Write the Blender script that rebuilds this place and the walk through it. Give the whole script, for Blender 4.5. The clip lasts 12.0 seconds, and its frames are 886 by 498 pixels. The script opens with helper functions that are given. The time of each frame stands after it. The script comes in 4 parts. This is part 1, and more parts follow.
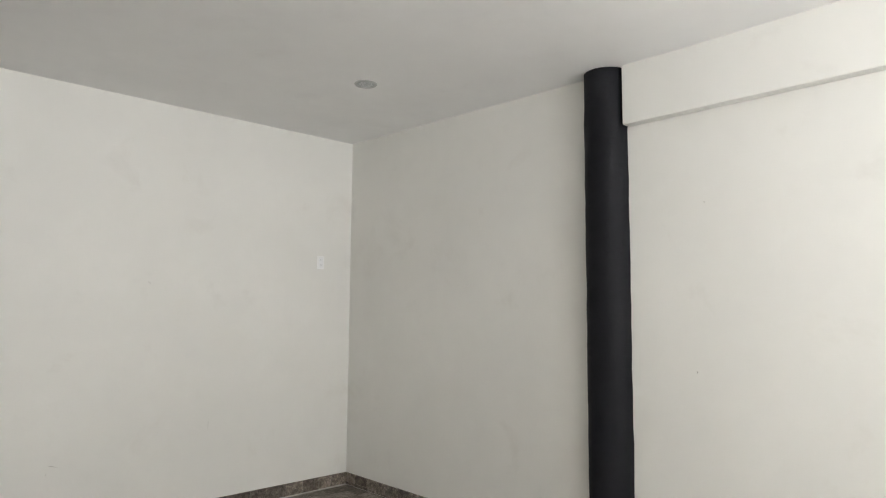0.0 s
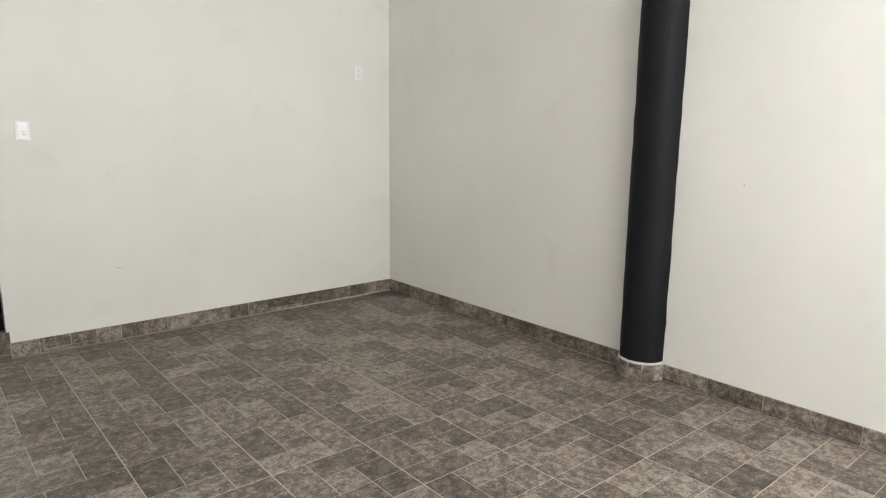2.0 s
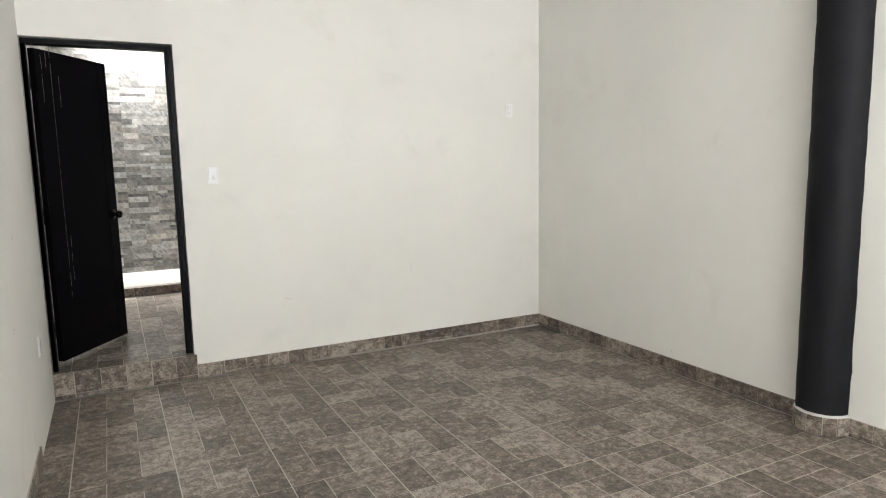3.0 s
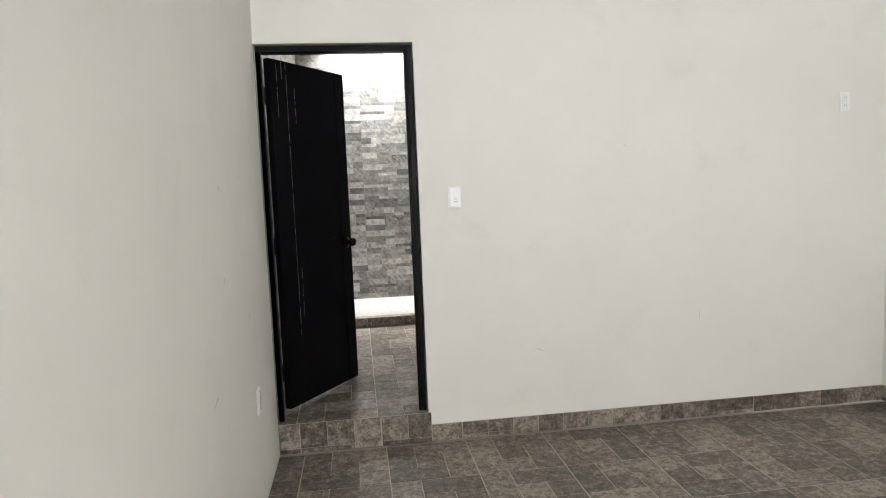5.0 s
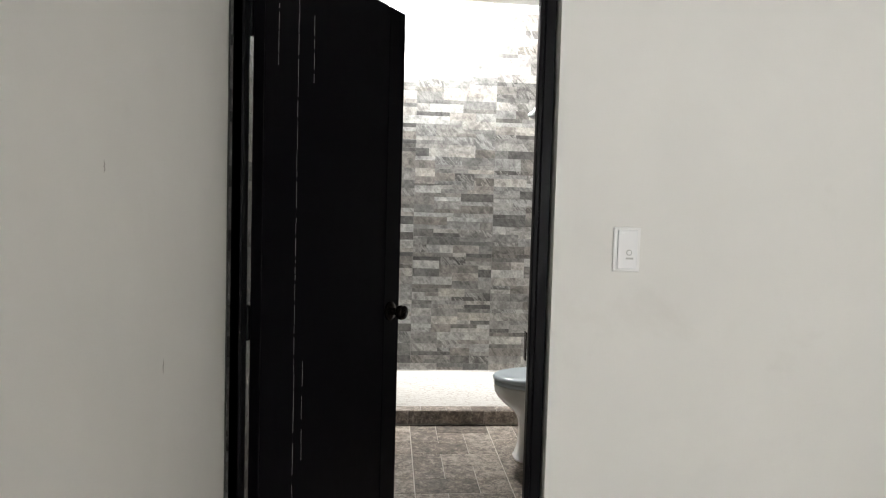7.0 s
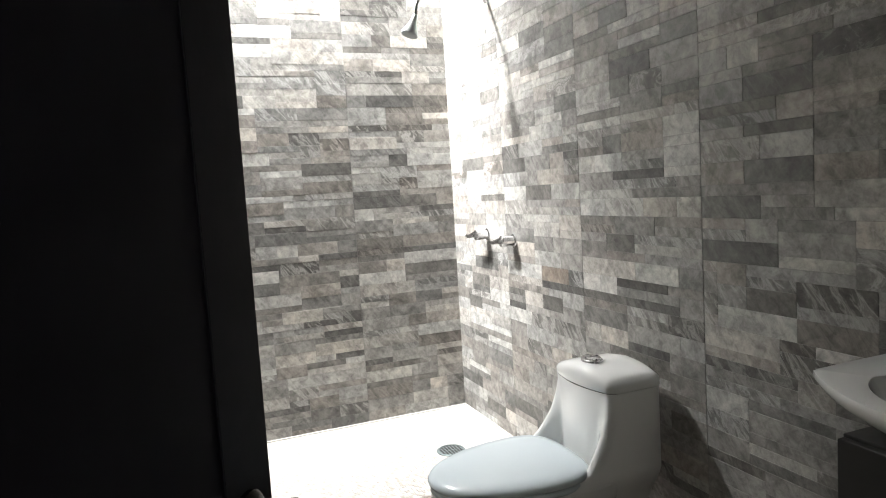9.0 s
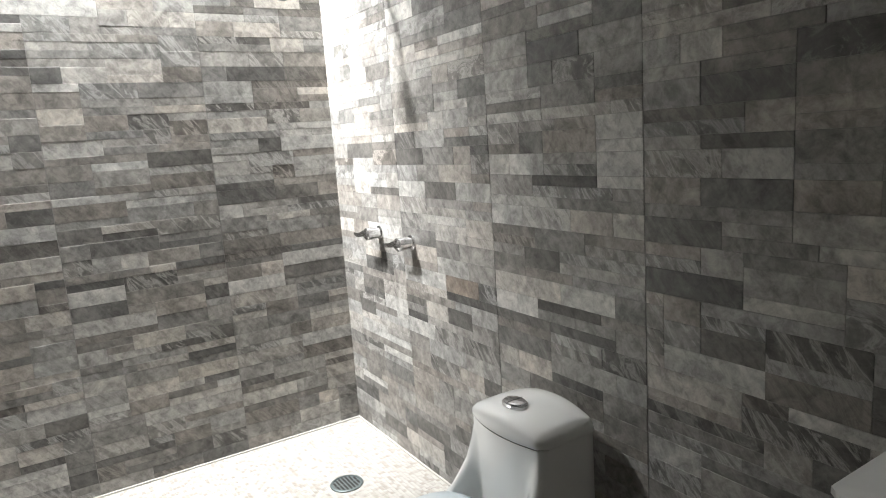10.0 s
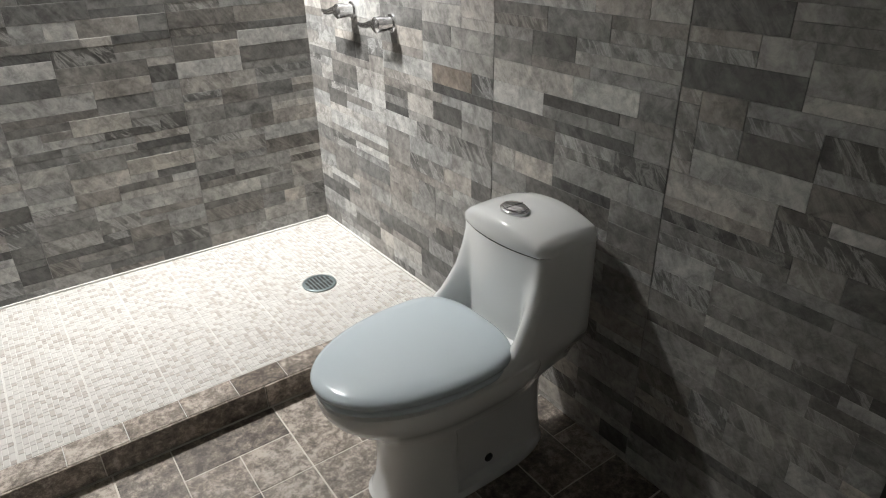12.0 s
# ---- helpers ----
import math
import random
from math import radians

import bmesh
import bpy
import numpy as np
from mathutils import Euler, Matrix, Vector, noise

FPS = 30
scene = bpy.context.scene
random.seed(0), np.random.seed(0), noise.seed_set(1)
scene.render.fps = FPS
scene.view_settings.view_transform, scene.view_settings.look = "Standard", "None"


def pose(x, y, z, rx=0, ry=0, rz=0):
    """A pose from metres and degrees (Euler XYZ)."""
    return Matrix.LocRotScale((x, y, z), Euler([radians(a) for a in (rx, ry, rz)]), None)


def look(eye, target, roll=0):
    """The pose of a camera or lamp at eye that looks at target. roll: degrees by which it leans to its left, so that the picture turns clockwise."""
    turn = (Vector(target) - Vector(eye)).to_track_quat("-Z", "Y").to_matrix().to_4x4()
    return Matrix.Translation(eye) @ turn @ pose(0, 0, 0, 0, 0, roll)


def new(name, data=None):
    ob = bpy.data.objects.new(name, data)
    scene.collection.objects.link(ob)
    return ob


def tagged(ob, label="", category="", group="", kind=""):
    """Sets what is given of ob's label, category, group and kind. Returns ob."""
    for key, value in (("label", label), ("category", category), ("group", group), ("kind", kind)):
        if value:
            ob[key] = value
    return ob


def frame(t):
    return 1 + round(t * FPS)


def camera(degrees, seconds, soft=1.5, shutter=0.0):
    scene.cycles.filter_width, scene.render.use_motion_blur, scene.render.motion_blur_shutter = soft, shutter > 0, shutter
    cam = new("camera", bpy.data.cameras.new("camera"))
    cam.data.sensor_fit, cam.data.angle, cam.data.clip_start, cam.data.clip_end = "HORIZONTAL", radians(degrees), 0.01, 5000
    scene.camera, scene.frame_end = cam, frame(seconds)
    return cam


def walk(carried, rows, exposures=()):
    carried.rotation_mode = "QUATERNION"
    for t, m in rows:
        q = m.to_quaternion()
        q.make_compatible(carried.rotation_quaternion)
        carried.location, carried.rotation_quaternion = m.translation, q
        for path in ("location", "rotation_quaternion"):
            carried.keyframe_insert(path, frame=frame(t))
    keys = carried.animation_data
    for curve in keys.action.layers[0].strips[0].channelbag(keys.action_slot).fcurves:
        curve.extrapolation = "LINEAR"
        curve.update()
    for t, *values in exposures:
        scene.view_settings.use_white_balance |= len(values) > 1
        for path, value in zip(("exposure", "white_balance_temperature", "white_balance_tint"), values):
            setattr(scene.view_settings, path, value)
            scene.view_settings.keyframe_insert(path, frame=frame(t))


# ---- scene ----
cam = camera(68.8, 12.0, soft=1.1)

PATH = [
    (0, (0.43, -4.69, 1.49), (1.799, -3.243, 1.674), 0.4),
    (0.5, (0.43, -4.69, 1.49), (1.802, -3.244, 1.652), 0.4),
    (1, (0.43, -4.707, 1.503), (1.851, -3.307, 1.352), -0.6),
    (1.5, (0.451, -4.709, 1.472), (1.777, -3.239, 1.189), -1.3),
    (2, (0.437, -4.665, 1.441), (1.704, -3.162, 1.073), 0.6),
    (2.5, (0.406, -4.665, 1.452), (1.42, -2.964, 1.17), -2.0),
    (2.7, (0.41, -4.67, 1.464), (1.351, -2.926, 1.189), -1.4),
    (4.3, (0.404, -4.172, 1.438), (1.229, -2.361, 1.241), -1.4),
    (4.5, (0.456, -4.019, 1.429), (1.112, -2.135, 1.275), -2.1),
    (5, (0.494, -3.6, 1.472), (0.754, -1.627, 1.274), -2.3),
    (5.5, (0.445, -3.153, 1.482), (0.721, -1.182, 1.278), -3.1),
    (6, (0.501, -2.65, 1.488), (0.644, -0.658, 1.352), -0.6),
    (6.5, (0.414, -2.19, 1.492), (0.539, -0.196, 1.4), -0.6),
    (7, (0.413, -1.683, 1.471), (0.578, 0.308, 1.372), 1.6),
    (7.2, (0.407, -1.527, 1.48), (0.547, 0.466, 1.406), 0.9),
    (8.8, (0.389, -0.208, 1.489), (0.882, 1.725, 1.344), -1.4),
    (9, (0.383, -0.069, 1.476), (1.118, 1.783, 1.299), -3.5),
    (9.5, (0.457, 0.187, 1.532), (1.409, 1.932, 1.319), -4.5),
    (10, (0.539, 0.321, 1.627), (1.577, 1.996, 1.288), -4.0),
    (10.5, (0.547, 0.428, 1.613), (1.568, 2.076, 1.124), -0.6),
    (11, (0.506, 0.504, 1.598), (1.385, 2.097, 0.768), -3.3),
    (11.5, (0.535, 0.527, 1.55), (1.404, 1.989, 0.497), -3.7),
    (12, (0.556, 0.542, 1.562), (1.583, 1.988, 0.639), -1.1),
]
walk(cam, [(t, look(eye, target, roll)) for t, eye, target, roll in PATH],
     [(0, -0.46), (0.5, -0.46), (1.0, -0.42), (2.0, -0.14), (2.5, 0.0), (4.5, -0.1), (5.5, -0.26), (6.0, -0.36), (7.2, -0.4), (8.8, -0.2), (9.0, -0.08), (9.5, -0.08), (10.0, -0.55), (10.5, -0.72), (11.0, -0.8), (12, -0.8)])

# ---------------------------------------------------------------- plan (metres)
ROOM_W = 3.745          # room: x 0..3.745, y -8.6..0
ROOM_S = -8.6
CEIL = 2.95
DOOR_X = 0.846          # doorway: x 0..0.846 in the north wall
DOOR_Z = 2.25
STEP = 0.172            # threshold above the room's floor
BATH_W = 1.711          # bathroom: x -0.03..1.711, y 0.14..3.088
BATH_N = 3.088
BATH_L = -0.03
BATH_CEIL = 2.98
SKY_Y = 2.898           # skylight: from here to the far wall
CURB_Y = 2.10
SHOWER = 0.32
SLOPE = 0.031           # the bathroom's floor rises a little towards the shower
TILE = 0.455


def bath_z(y):
    return 0.176 + SLOPE * y


# ---------------------------------------------------------------- light
world = bpy.data.worlds.new("world")
scene.world = world
world.use_nodes = True
wn = world.node_tree
sky = wn.nodes.new("ShaderNodeTexSky")
sky.sky_type, sky.sun_disc = "NISHITA", False
sky.sun_elevation, sky.sun_rotation = radians(58), radians(150)
wn.nodes["Background"].inputs[1].default_value = 0.1
wn.links.new(sky.outputs[0], wn.nodes["Background"].inputs[0])

sun_data = bpy.data.lights.new("sun", "SUN")
sun_data.energy, sun_data.angle, sun_data.color = 2.5, radians(0.5), (1, 0.96, 0.9)
sun = new("sun", sun_data)
sun.matrix_world = look((0, 0, 0), (-0.265, 0.459, -0.848))


def area_lamp(name, size, power, color, m):
    data = bpy.data.lights.new(name, "AREA")
    data.shape, data.size, data.size_y, data.energy, data.color = "RECTANGLE", size[0], size[1], power, color
    ob = new(name, data)
    ob.matrix_world = m
    return ob


area_lamp("window_daylight", (2.1, 2.1), 540, (0.97, 0.985, 1.0), look((1.6, ROOM_S + 0.05, 1.2), (1.6, ROOM_S + 0.40, 2.85)))
area_lamp("skylight_daylight", (0.17, 0.5), 470, (0.995, 0.995, 0.985), look((0.6, 2.99, 3.25), (1.50, 2.94, 2.35)))


# ---------------------------------------------------------------- materials
def material(name, rough=0.5, metal=0.0, spec=0.5, coat=0.0):
    m = bpy.data.materials.new(name)
    m.use_nodes = True
    n, l = m.node_tree.nodes, m.node_tree.links
    p = n["Principled BSDF"]
    p.inputs["Roughness"].default_value = rough
    p.inputs["Metallic"].default_value = metal
    p.inputs["Specular IOR Level"].default_value = spec
    p.inputs["Coat Weight"].default_value = coat
    p.inputs["Coat Roughness"].default_value = 0.05
    return m, n, l, p


def mixed(n, l, a, b, fac, blend="MIX"):
    """a and b are colours or sockets, fac a number or a socket."""
    x = n.new("ShaderNodeMix")
    x.data_type, x.blend_type = "RGBA", blend
    for socket, value in ((x.inputs[0], fac), (x.inputs[6], a), (x.inputs[7], b)):
        if isinstance(value, bpy.types.NodeSocket):
            l.new(value, socket)
        elif isinstance(value, (int, float)):
            socket.default_value = value
        else:
            socket.default_value = (*value, 1)
    return x.outputs[2]


def noisy(n, l, where, scale, detail=4, rough=0.55, distort=0.0):
    x = n.new("ShaderNodeTexNoise")
    x.inputs["Scale"].default_value, x.inputs["Detail"].default_value = scale, detail
    x.inputs["Roughness"].default_value, x.inputs["Distortion"].default_value = rough, distort
    l.new(where, x.inputs["Vector"])
    return x.outputs["Fac"]


def ramp(n, l, fac, stops):
    x = n.new("ShaderNodeValToRGB")
    while len(x.color_ramp.elements) < len(stops):
        x.color_ramp.elements.new(0.5)
    for e, (at, c) in zip(x.color_ramp.elements, stops):
        e.position, e.color = at, (*c, 1) if len(c) == 3 else c
    l.new(fac, x.inputs[0])
    return x.outputs[0]


def bumped(n, l, p, heights):
    """heights: (socket, strength, distance)."""
    last = None
    for socket, strength, dist in heights:
        b = n.new("ShaderNodeBump")
        b.inputs["Strength"].default_value, b.inputs["Distance"].default_value = strength, dist
        l.new(socket, b.inputs["Height"])
        if last:
            l.new(last, b.inputs["Normal"])
        last = b.outputs[0]
    l.new(last, p.inputs["Normal"])


def spot_coords(n, l, turn=(0, 0, 0), scale=(1, 1, 1), spread=True):
    """Object coordinates, shifted at random for each object."""
    tc = n.new("ShaderNodeTexCoord")
    mp = n.new("ShaderNodeMapping")
    mp.inputs["Rotation"].default_value = [radians(a) for a in turn]
    mp.inputs["Scale"].default_value = scale
    out = tc.outputs["Object"]
    if spread:
        info = n.new("ShaderNodeObjectInfo")
        mul = n.new("ShaderNodeVectorMath")
        mul.operation = "MULTIPLY_ADD"
        l.new(info.outputs["Random"], mul.inputs[0])
        mul.inputs[1].default_value = (37, 53, 71)
        l.new(tc.outputs["Object"], mul.inputs[2])
        out = mul.outputs[0]
    l.new(out, mp.inputs["Vector"])
    return mp.outputs[0]


def value(n, l, socket, op, b):
    x = n.new("ShaderNodeMath")
    x.operation = op
    l.new(socket, x.inputs[0])
    if isinstance(b, (int, float)):
        x.inputs[1].default_value = b
    else:
        l.new(b, x.inputs[1])
    return x.outputs[0]


def wall_paint(name, color, dirt, wave=0.35):
    m, n, l, p = material(name, 0.62, spec=0.3)
    at = spot_coords(n, l, spread=False)
    big = noisy(n, l, at, 0.9, 4, 0.6)
    small = noisy(n, l, at, 7, 5, 0.6)
    smudge = ramp(n, l, noisy(n, l, at, 2.3, 6, 0.62, 0.4), ((0.60, (0, 0, 0)), (0.80, (1, 1, 1))))
    c = mixed(n, l, [min(v * 1.03, 0.95) for v in color], [v * 0.91 for v in color], ramp(n, l, big, ((0.32, (0, 0, 0)), (0.68, (1, 1, 1)))))
    c = mixed(n, l, c, [v * 0.96 for v in color], small)
    x = mixed(n, l, (0, 0, 0), smudge, 0.42)
    c = mixed(n, l, c, dirt, x)
    l.new(c, p.inputs["Base Color"])
    bumped(n, l, p, ((noisy(n, l, at, 1.6, 3), wave, 0.02), (noisy(n, l, at, 160, 3), 0.12, 0.002), (noisy(n, l, at, 22, 4), 0.15, 0.004)))
    return m


PAINT = wall_paint("wall_paint", (0.85, 0.836, 0.797), (0.67, 0.64, 0.59))
CEILING = wall_paint("ceiling_paint", (0.92, 0.915, 0.90), (0.78, 0.77, 0.75), 1.0)
PLASTER = wall_paint("plaster_white", (0.60, 0.60, 0.585), (0.58, 0.57, 0.55))


def stone_tile(name, tones, rough=0.42):
    """Printed stone: tone by piece, clouds and speckle inside each piece."""
    m, n, l, p = material(name, rough, spec=0.45)
    at = spot_coords(n, l)
    geo = n.new("ShaderNodeNewGeometry")
    info = n.new("ShaderNodeObjectInfo")
    pick = value(n, l, value(n, l, geo.outputs["Random Per Island"], "ADD", info.outputs["Random"]), "FRACT", 0)
    cloud = noisy(n, l, at, 22, 10, 0.76, 0.3)
    speck = noisy(n, l, at, 75, 6, 0.72)
    mix = value(n, l, value(n, l, pick, "MULTIPLY", 0.13), "ADD", value(n, l, cloud, "MULTIPLY", 0.87))
    mix = value(n, l, value(n, l, mix, "MULTIPLY", 0.68), "ADD", value(n, l, speck, "MULTIPLY", 0.32))
    c = ramp(n, l, mix, ((0.405, tones[0]), (0.50, tones[1]), (0.59, tones[2])))
    warm = ramp(n, l, noisy(n, l, at, 4, 4, 0.6), ((0.42, (1, 1, 1)), (0.68, (1.0, 0.86, 0.74))))
    c = mixed(n, l, c, warm, 0.32, "MULTIPLY")
    l.new(c, p.inputs["Base Color"])
    r = n.new("ShaderNodeMapRange")
    r.inputs["To Min"].default_value, r.inputs["To Max"].default_value = rough - 0.1, rough + 0.16
    l.new(cloud, r.inputs["Value"])
    l.new(r.outputs[0], p.inputs["Roughness"])
    bumped(n, l, p, ((cloud, 0.25, 0.003), (speck, 0.2, 0.0015)))
    return m


FLOOR_TILE = stone_tile("floor_tile", ((0.056, 0.0455, 0.038), (0.170, 0.1425, 0.118), (0.40, 0.350, 0.300)))


def slate(name, low, high):
    """Split-slate strip: one tone each, slanting pale veins, rough grain."""
    m, n, l, p = material(name, 0.5, spec=0.4)
    at = spot_coords(n, l)
    turned_at = spot_coords(n, l, (0, -52, 0))
    stretch = n.new("ShaderNodeMapping")
    stretch.inputs["Scale"].default_value = (7, 12, 28)
    l.new(turned_at, stretch.inputs["Vector"])
    info = n.new("ShaderNodeObjectInfo")
    geo = n.new("ShaderNodeNewGeometry")
    pick = value(n, l, value(n, l, geo.outputs["Random Per Island"], "ADD", info.outputs["Random"]), "FRACT", 0)
    tone = ramp(n, l, pick, ((0.0, low), (0.35, [a * 0.66 + b * 0.34 for a, b in zip(low, high)]),
                             (0.78, [a * 0.40 + b * 0.60 for a, b in zip(low, high)]), (1.0, high)))
    cloud = noisy(n, l, at, 9, 6, 0.65, 0.9)
    grain = noisy(n, l, at, 34, 7, 0.72, 0.5)
    fine = noisy(n, l, at, 130, 4, 0.7)
    vein = noisy(n, l, stretch.outputs[0], 1.0, 7, 0.66, 1.1)
    hue = value(n, l, value(n, l, pick, "MULTIPLY", 7.31), "FRACT", 0)
    veiny = value(n, l, ramp(n, l, value(n, l, value(n, l, pick, "MULTIPLY", 13.7), "FRACT", 0), ((0.0, (0.05, 0.05, 0.05)), (0.6, (0.22, 0.22, 0.22)), (0.92, (0.9, 0.9, 0.9)))), "MULTIPLY", 0.72)
    lines = ramp(n, l, vein, ((0.49, (0, 0, 0)), (0.565, (0.85, 0.85, 0.85)), (0.60, (0.25, 0.25, 0.25)), (0.70, (1, 1, 1))))
    shade = ramp(n, l, cloud, ((0.28, (0.45, 0.445, 0.44)), (0.50, (0.95, 0.95, 0.95)), (0.72, (1.45, 1.44, 1.42))))
    grit = ramp(n, l, grain, ((0.36, (0.55, 0.55, 0.55)), (0.52, (1, 1, 1)), (0.68, (1.35, 1.35, 1.33))))
    c = mixed(n, l, tone, shade, 0.9, "MULTIPLY")
    c = mixed(n, l, c, grit, 0.8, "MULTIPLY")
    streak = ramp(n, l, vein, ((0.36, (0.5, 0.495, 0.49)), (0.47, (1, 1, 1))))
    c = mixed(n, l, c, streak, 0.34, "MULTIPLY")
    c = mixed(n, l, c, (0.56, 0.55, 0.53), value(n, l, lines, "MULTIPLY", veiny))
    tint = ramp(n, l, hue, ((0.0, (0.97, 0.99, 1.0)), (0.65, (1, 0.99, 0.97)), (1.0, (1.0, 0.94, 0.885))))
    c = mixed(n, l, c, tint, 0.9, "MULTIPLY")
    l.new(c, p.inputs["Base Color"])
    bumped(n, l, p, ((cloud, 0.4, 0.004), (vein, 0.3, 0.003), (grain, 0.35, 0.002), (fine, 0.25, 0.001)))
    return m


SLATE = slate("slate", (0.092, 0.0885, 0.084), (0.45, 0.439, 0.42))
SLATE_PALE = slate("slate_pale", (0.37, 0.361, 0.338), (0.43, 0.421, 0.396))
SLATE_RUST = slate("slate_rust", (0.205, 0.18, 0.157), (0.235, 0.207, 0.182))


def plain(name, color, rough, metal=0.0, spec=0.5, coat=0.0, grain=0.06, size=9, bump=0.0, bump_size=60):
    m, n, l, p = material(name, rough, metal, spec, coat)
    at = spot_coords(n, l)
    g = noisy(n, l, at, size, 5, 0.6)
    l.new(mixed(n, l, [v * (1 - grain) for v in color], [min(v * (1 + grain), 0.95) for v in color], g), p.inputs["Base Color"])
    r = n.new("ShaderNodeMapRange")
    r.inputs["To Min"].default_value, r.inputs["To Max"].default_value = rough * 0.8, min(rough * 1.25, 1)
    l.new(noisy(n, l, at, size * 2.7, 4, 0.6), r.inputs["Value"])
    l.new(r.outputs[0], p.inputs["Roughness"])
    if bump:
        bumped(n, l, p, ((noisy(n, l, at, bump_size, 3), bump, 0.003), (noisy(n, l, at, bump_size / 9, 3), bump, 0.008)))
    return m


GROUT = plain("floor_grout", (0.54, 0.495, 0.44), 0.85, grain=0.2, size=25, bump=0.2)
GROUT_WALL = plain("wall_grout", (0.26, 0.252, 0.243), 0.85, grain=0.2, size=25, bump=0.2)
GROUT_PALE = plain("mosaic_grout", (0.50, 0.485, 0.455), 0.8, grain=0.08, size=25)
BLACK_DOOR = plain("black_enamel", (0.0034, 0.0029, 0.0038), 0.42, spec=0.10, grain=0.25, bump=0.05, bump_size=30)
BLACK_COLUMN = plain("black_column_paint", (0.0082, 0.0082, 0.0105), 0.6, spec=0.17, grain=0.25, bump=0.4, bump_size=45)
PORCELAIN = plain("porcelain", (0.80, 0.81, 0.80), 0.10, spec=0.5, coat=0.5, grain=0.012, size=3)
SEAT_PLASTIC = plain("seat_plastic", (0.58, 0.65, 0.69), 0.22, spec=0.5, grain=0.015, size=3)
CHROME = plain("chrome", (0.72, 0.72, 0.73), 0.10, metal=1.0, grain=0.03)
STEEL = plain("brushed_steel", (0.42, 0.45, 0.45), 0.34, metal=0.65, grain=0.1)
DRAIN = plain("dull_drain_metal", (0.15, 0.18, 0.18), 0.45, metal=0.5, grain=0.15)
BRONZE = plain("dark_bronze", (0.045, 0.036, 0.03), 0.22, metal=0.85, grain=0.15)
WHITE_PLASTIC = plain("white_plastic", (0.90, 0.90, 0.90), 0.25, grain=0.02)
PLATE = plain("off_white_plastic", (0.90, 0.895, 0.88), 0.3, grain=0.02)
GREY_PLASTIC = plain("grey_plastic", (0.50, 0.50, 0.49), 0.35, grain=0.03)
RUBBER = plain("dark_rubber", (0.02, 0.02, 0.02), 0.6, grain=0.1)
CABINET = plain("black_laminate", (0.010, 0.010, 0.010), 0.5, grain=0.2)
SCRATCH = plain("bare_primer", (0.42, 0.41, 0.40), 0.6, grain=0.3, size=60)
SCUFF = plain("scuff", (0.50, 0.47, 0.435), 0.7, grain=0.35, size=40)
# near-black colour in place of the shade inside gaps and slots
GAP_SHADE = plain("painted_gap_shade", (0.03, 0.03, 0.03), 0.8, grain=0.1)


def glass_material():
    m, n, l, p = material("window_glass", 0.02)
    p.inputs["Transmission Weight"].default_value = 1.0
    p.inputs["Base Color"].default_value = (0.97, 0.99, 0.98, 1)
    return m


GLASS = glass_material()


def mosaic_material(name, tones):
    m, n, l, p = material(name, 0.28, spec=0.5)
    at = spot_coords(n, l, spread=False)
    geo = n.new("ShaderNodeNewGeometry")
    c = ramp(n, l, geo.outputs["Random Per Island"], ((0.0, tones[0]), (0.6, tones[1]), (1.0, tones[2])))
    c = mixed(n, l, c, tones[0], value(n, l, noisy(n, l, at, 70, 5, 0.7), "MULTIPLY", 0.4))
    l.new(c, p.inputs["Base Color"])
    return m


MOSAIC = mosaic_material("mosaic_cream", ((0.46, 0.447, 0.42), (0.43, 0.416, 0.39), (0.39, 0.373, 0.348)))
MOSAIC_BEIGE = mosaic_material("mosaic_beige", ((0.39, 0.362, 0.33), (0.345, 0.316, 0.286), (0.30, 0.27, 0.242)))


# ---------------------------------------------------------------- mesh helpers
def part(name, bm, mat, parent=None, label="", smooth=False):
    """Links a bmesh as one mesh object, under a thing or a part."""
    me = bpy.data.meshes.new(name)
    bm.normal_update()
    bm.to_mesh(me)
    bm.free()
    me.materials.append(mat)
    if smooth:
        me.polygons.foreach_set("use_smooth", [True] * len(me.polygons))
        me.set_sharp_from_angle(angle=radians(smooth if smooth > 1 else 40))
    ob = new(name, me)
    if parent:
        ob.parent = parent
    if label:
        ob["label"] = label
    return ob


def thing(name, label, category, group="", at=None, kind=""):
    ob = new(name)
    if at is not None:
        ob.matrix_basis = at
    return tagged(ob, label, category, group, kind)


def structure(name, bm, mat, label, category):
    return tagged(part(name, bm, mat), label, category, kind="structure")


def box(bm, lo, hi, bevel=0.0, segments=2):
    lo, hi = Vector(lo), Vector(hi)
    made = bmesh.ops.create_cube(bm, size=1, matrix=Matrix.LocRotScale((lo + hi) / 2, None, hi - lo))["verts"]
    if bevel:
        edges = {e for v in made for e in v.link_edges}
        bmesh.ops.bevel(bm, geom=list(edges), offset=bevel, segments=segments, affect="EDGES", profile=0.5)
    return bm


def boxes(*spans, bevel=0.0):
    bm = bmesh.new()
    for lo, hi in spans:
        box(bm, lo, hi, bevel)
    return bm


def loft(rings, cap=(True, True), closed=True):
    """A skin over rings of points, all with the same number of points."""
    bm = bmesh.new()
    rows = [[bm.verts.new(p) for p in ring] for ring in rings]
    count = len(rows[0])
    for a, b in zip(rows, rows[1:]):
        for i in range(count if closed else count - 1):
            j = (i + 1) % count
            bm.faces.new((a[i], a[j], b[j], b[i]))
    if cap[0]:
        bm.faces.new(rows[0][::-1])
    if cap[1]:
        bm.faces.new(rows[-1])
    bmesh.ops.recalc_face_normals(bm, faces=bm.faces)
    return bm


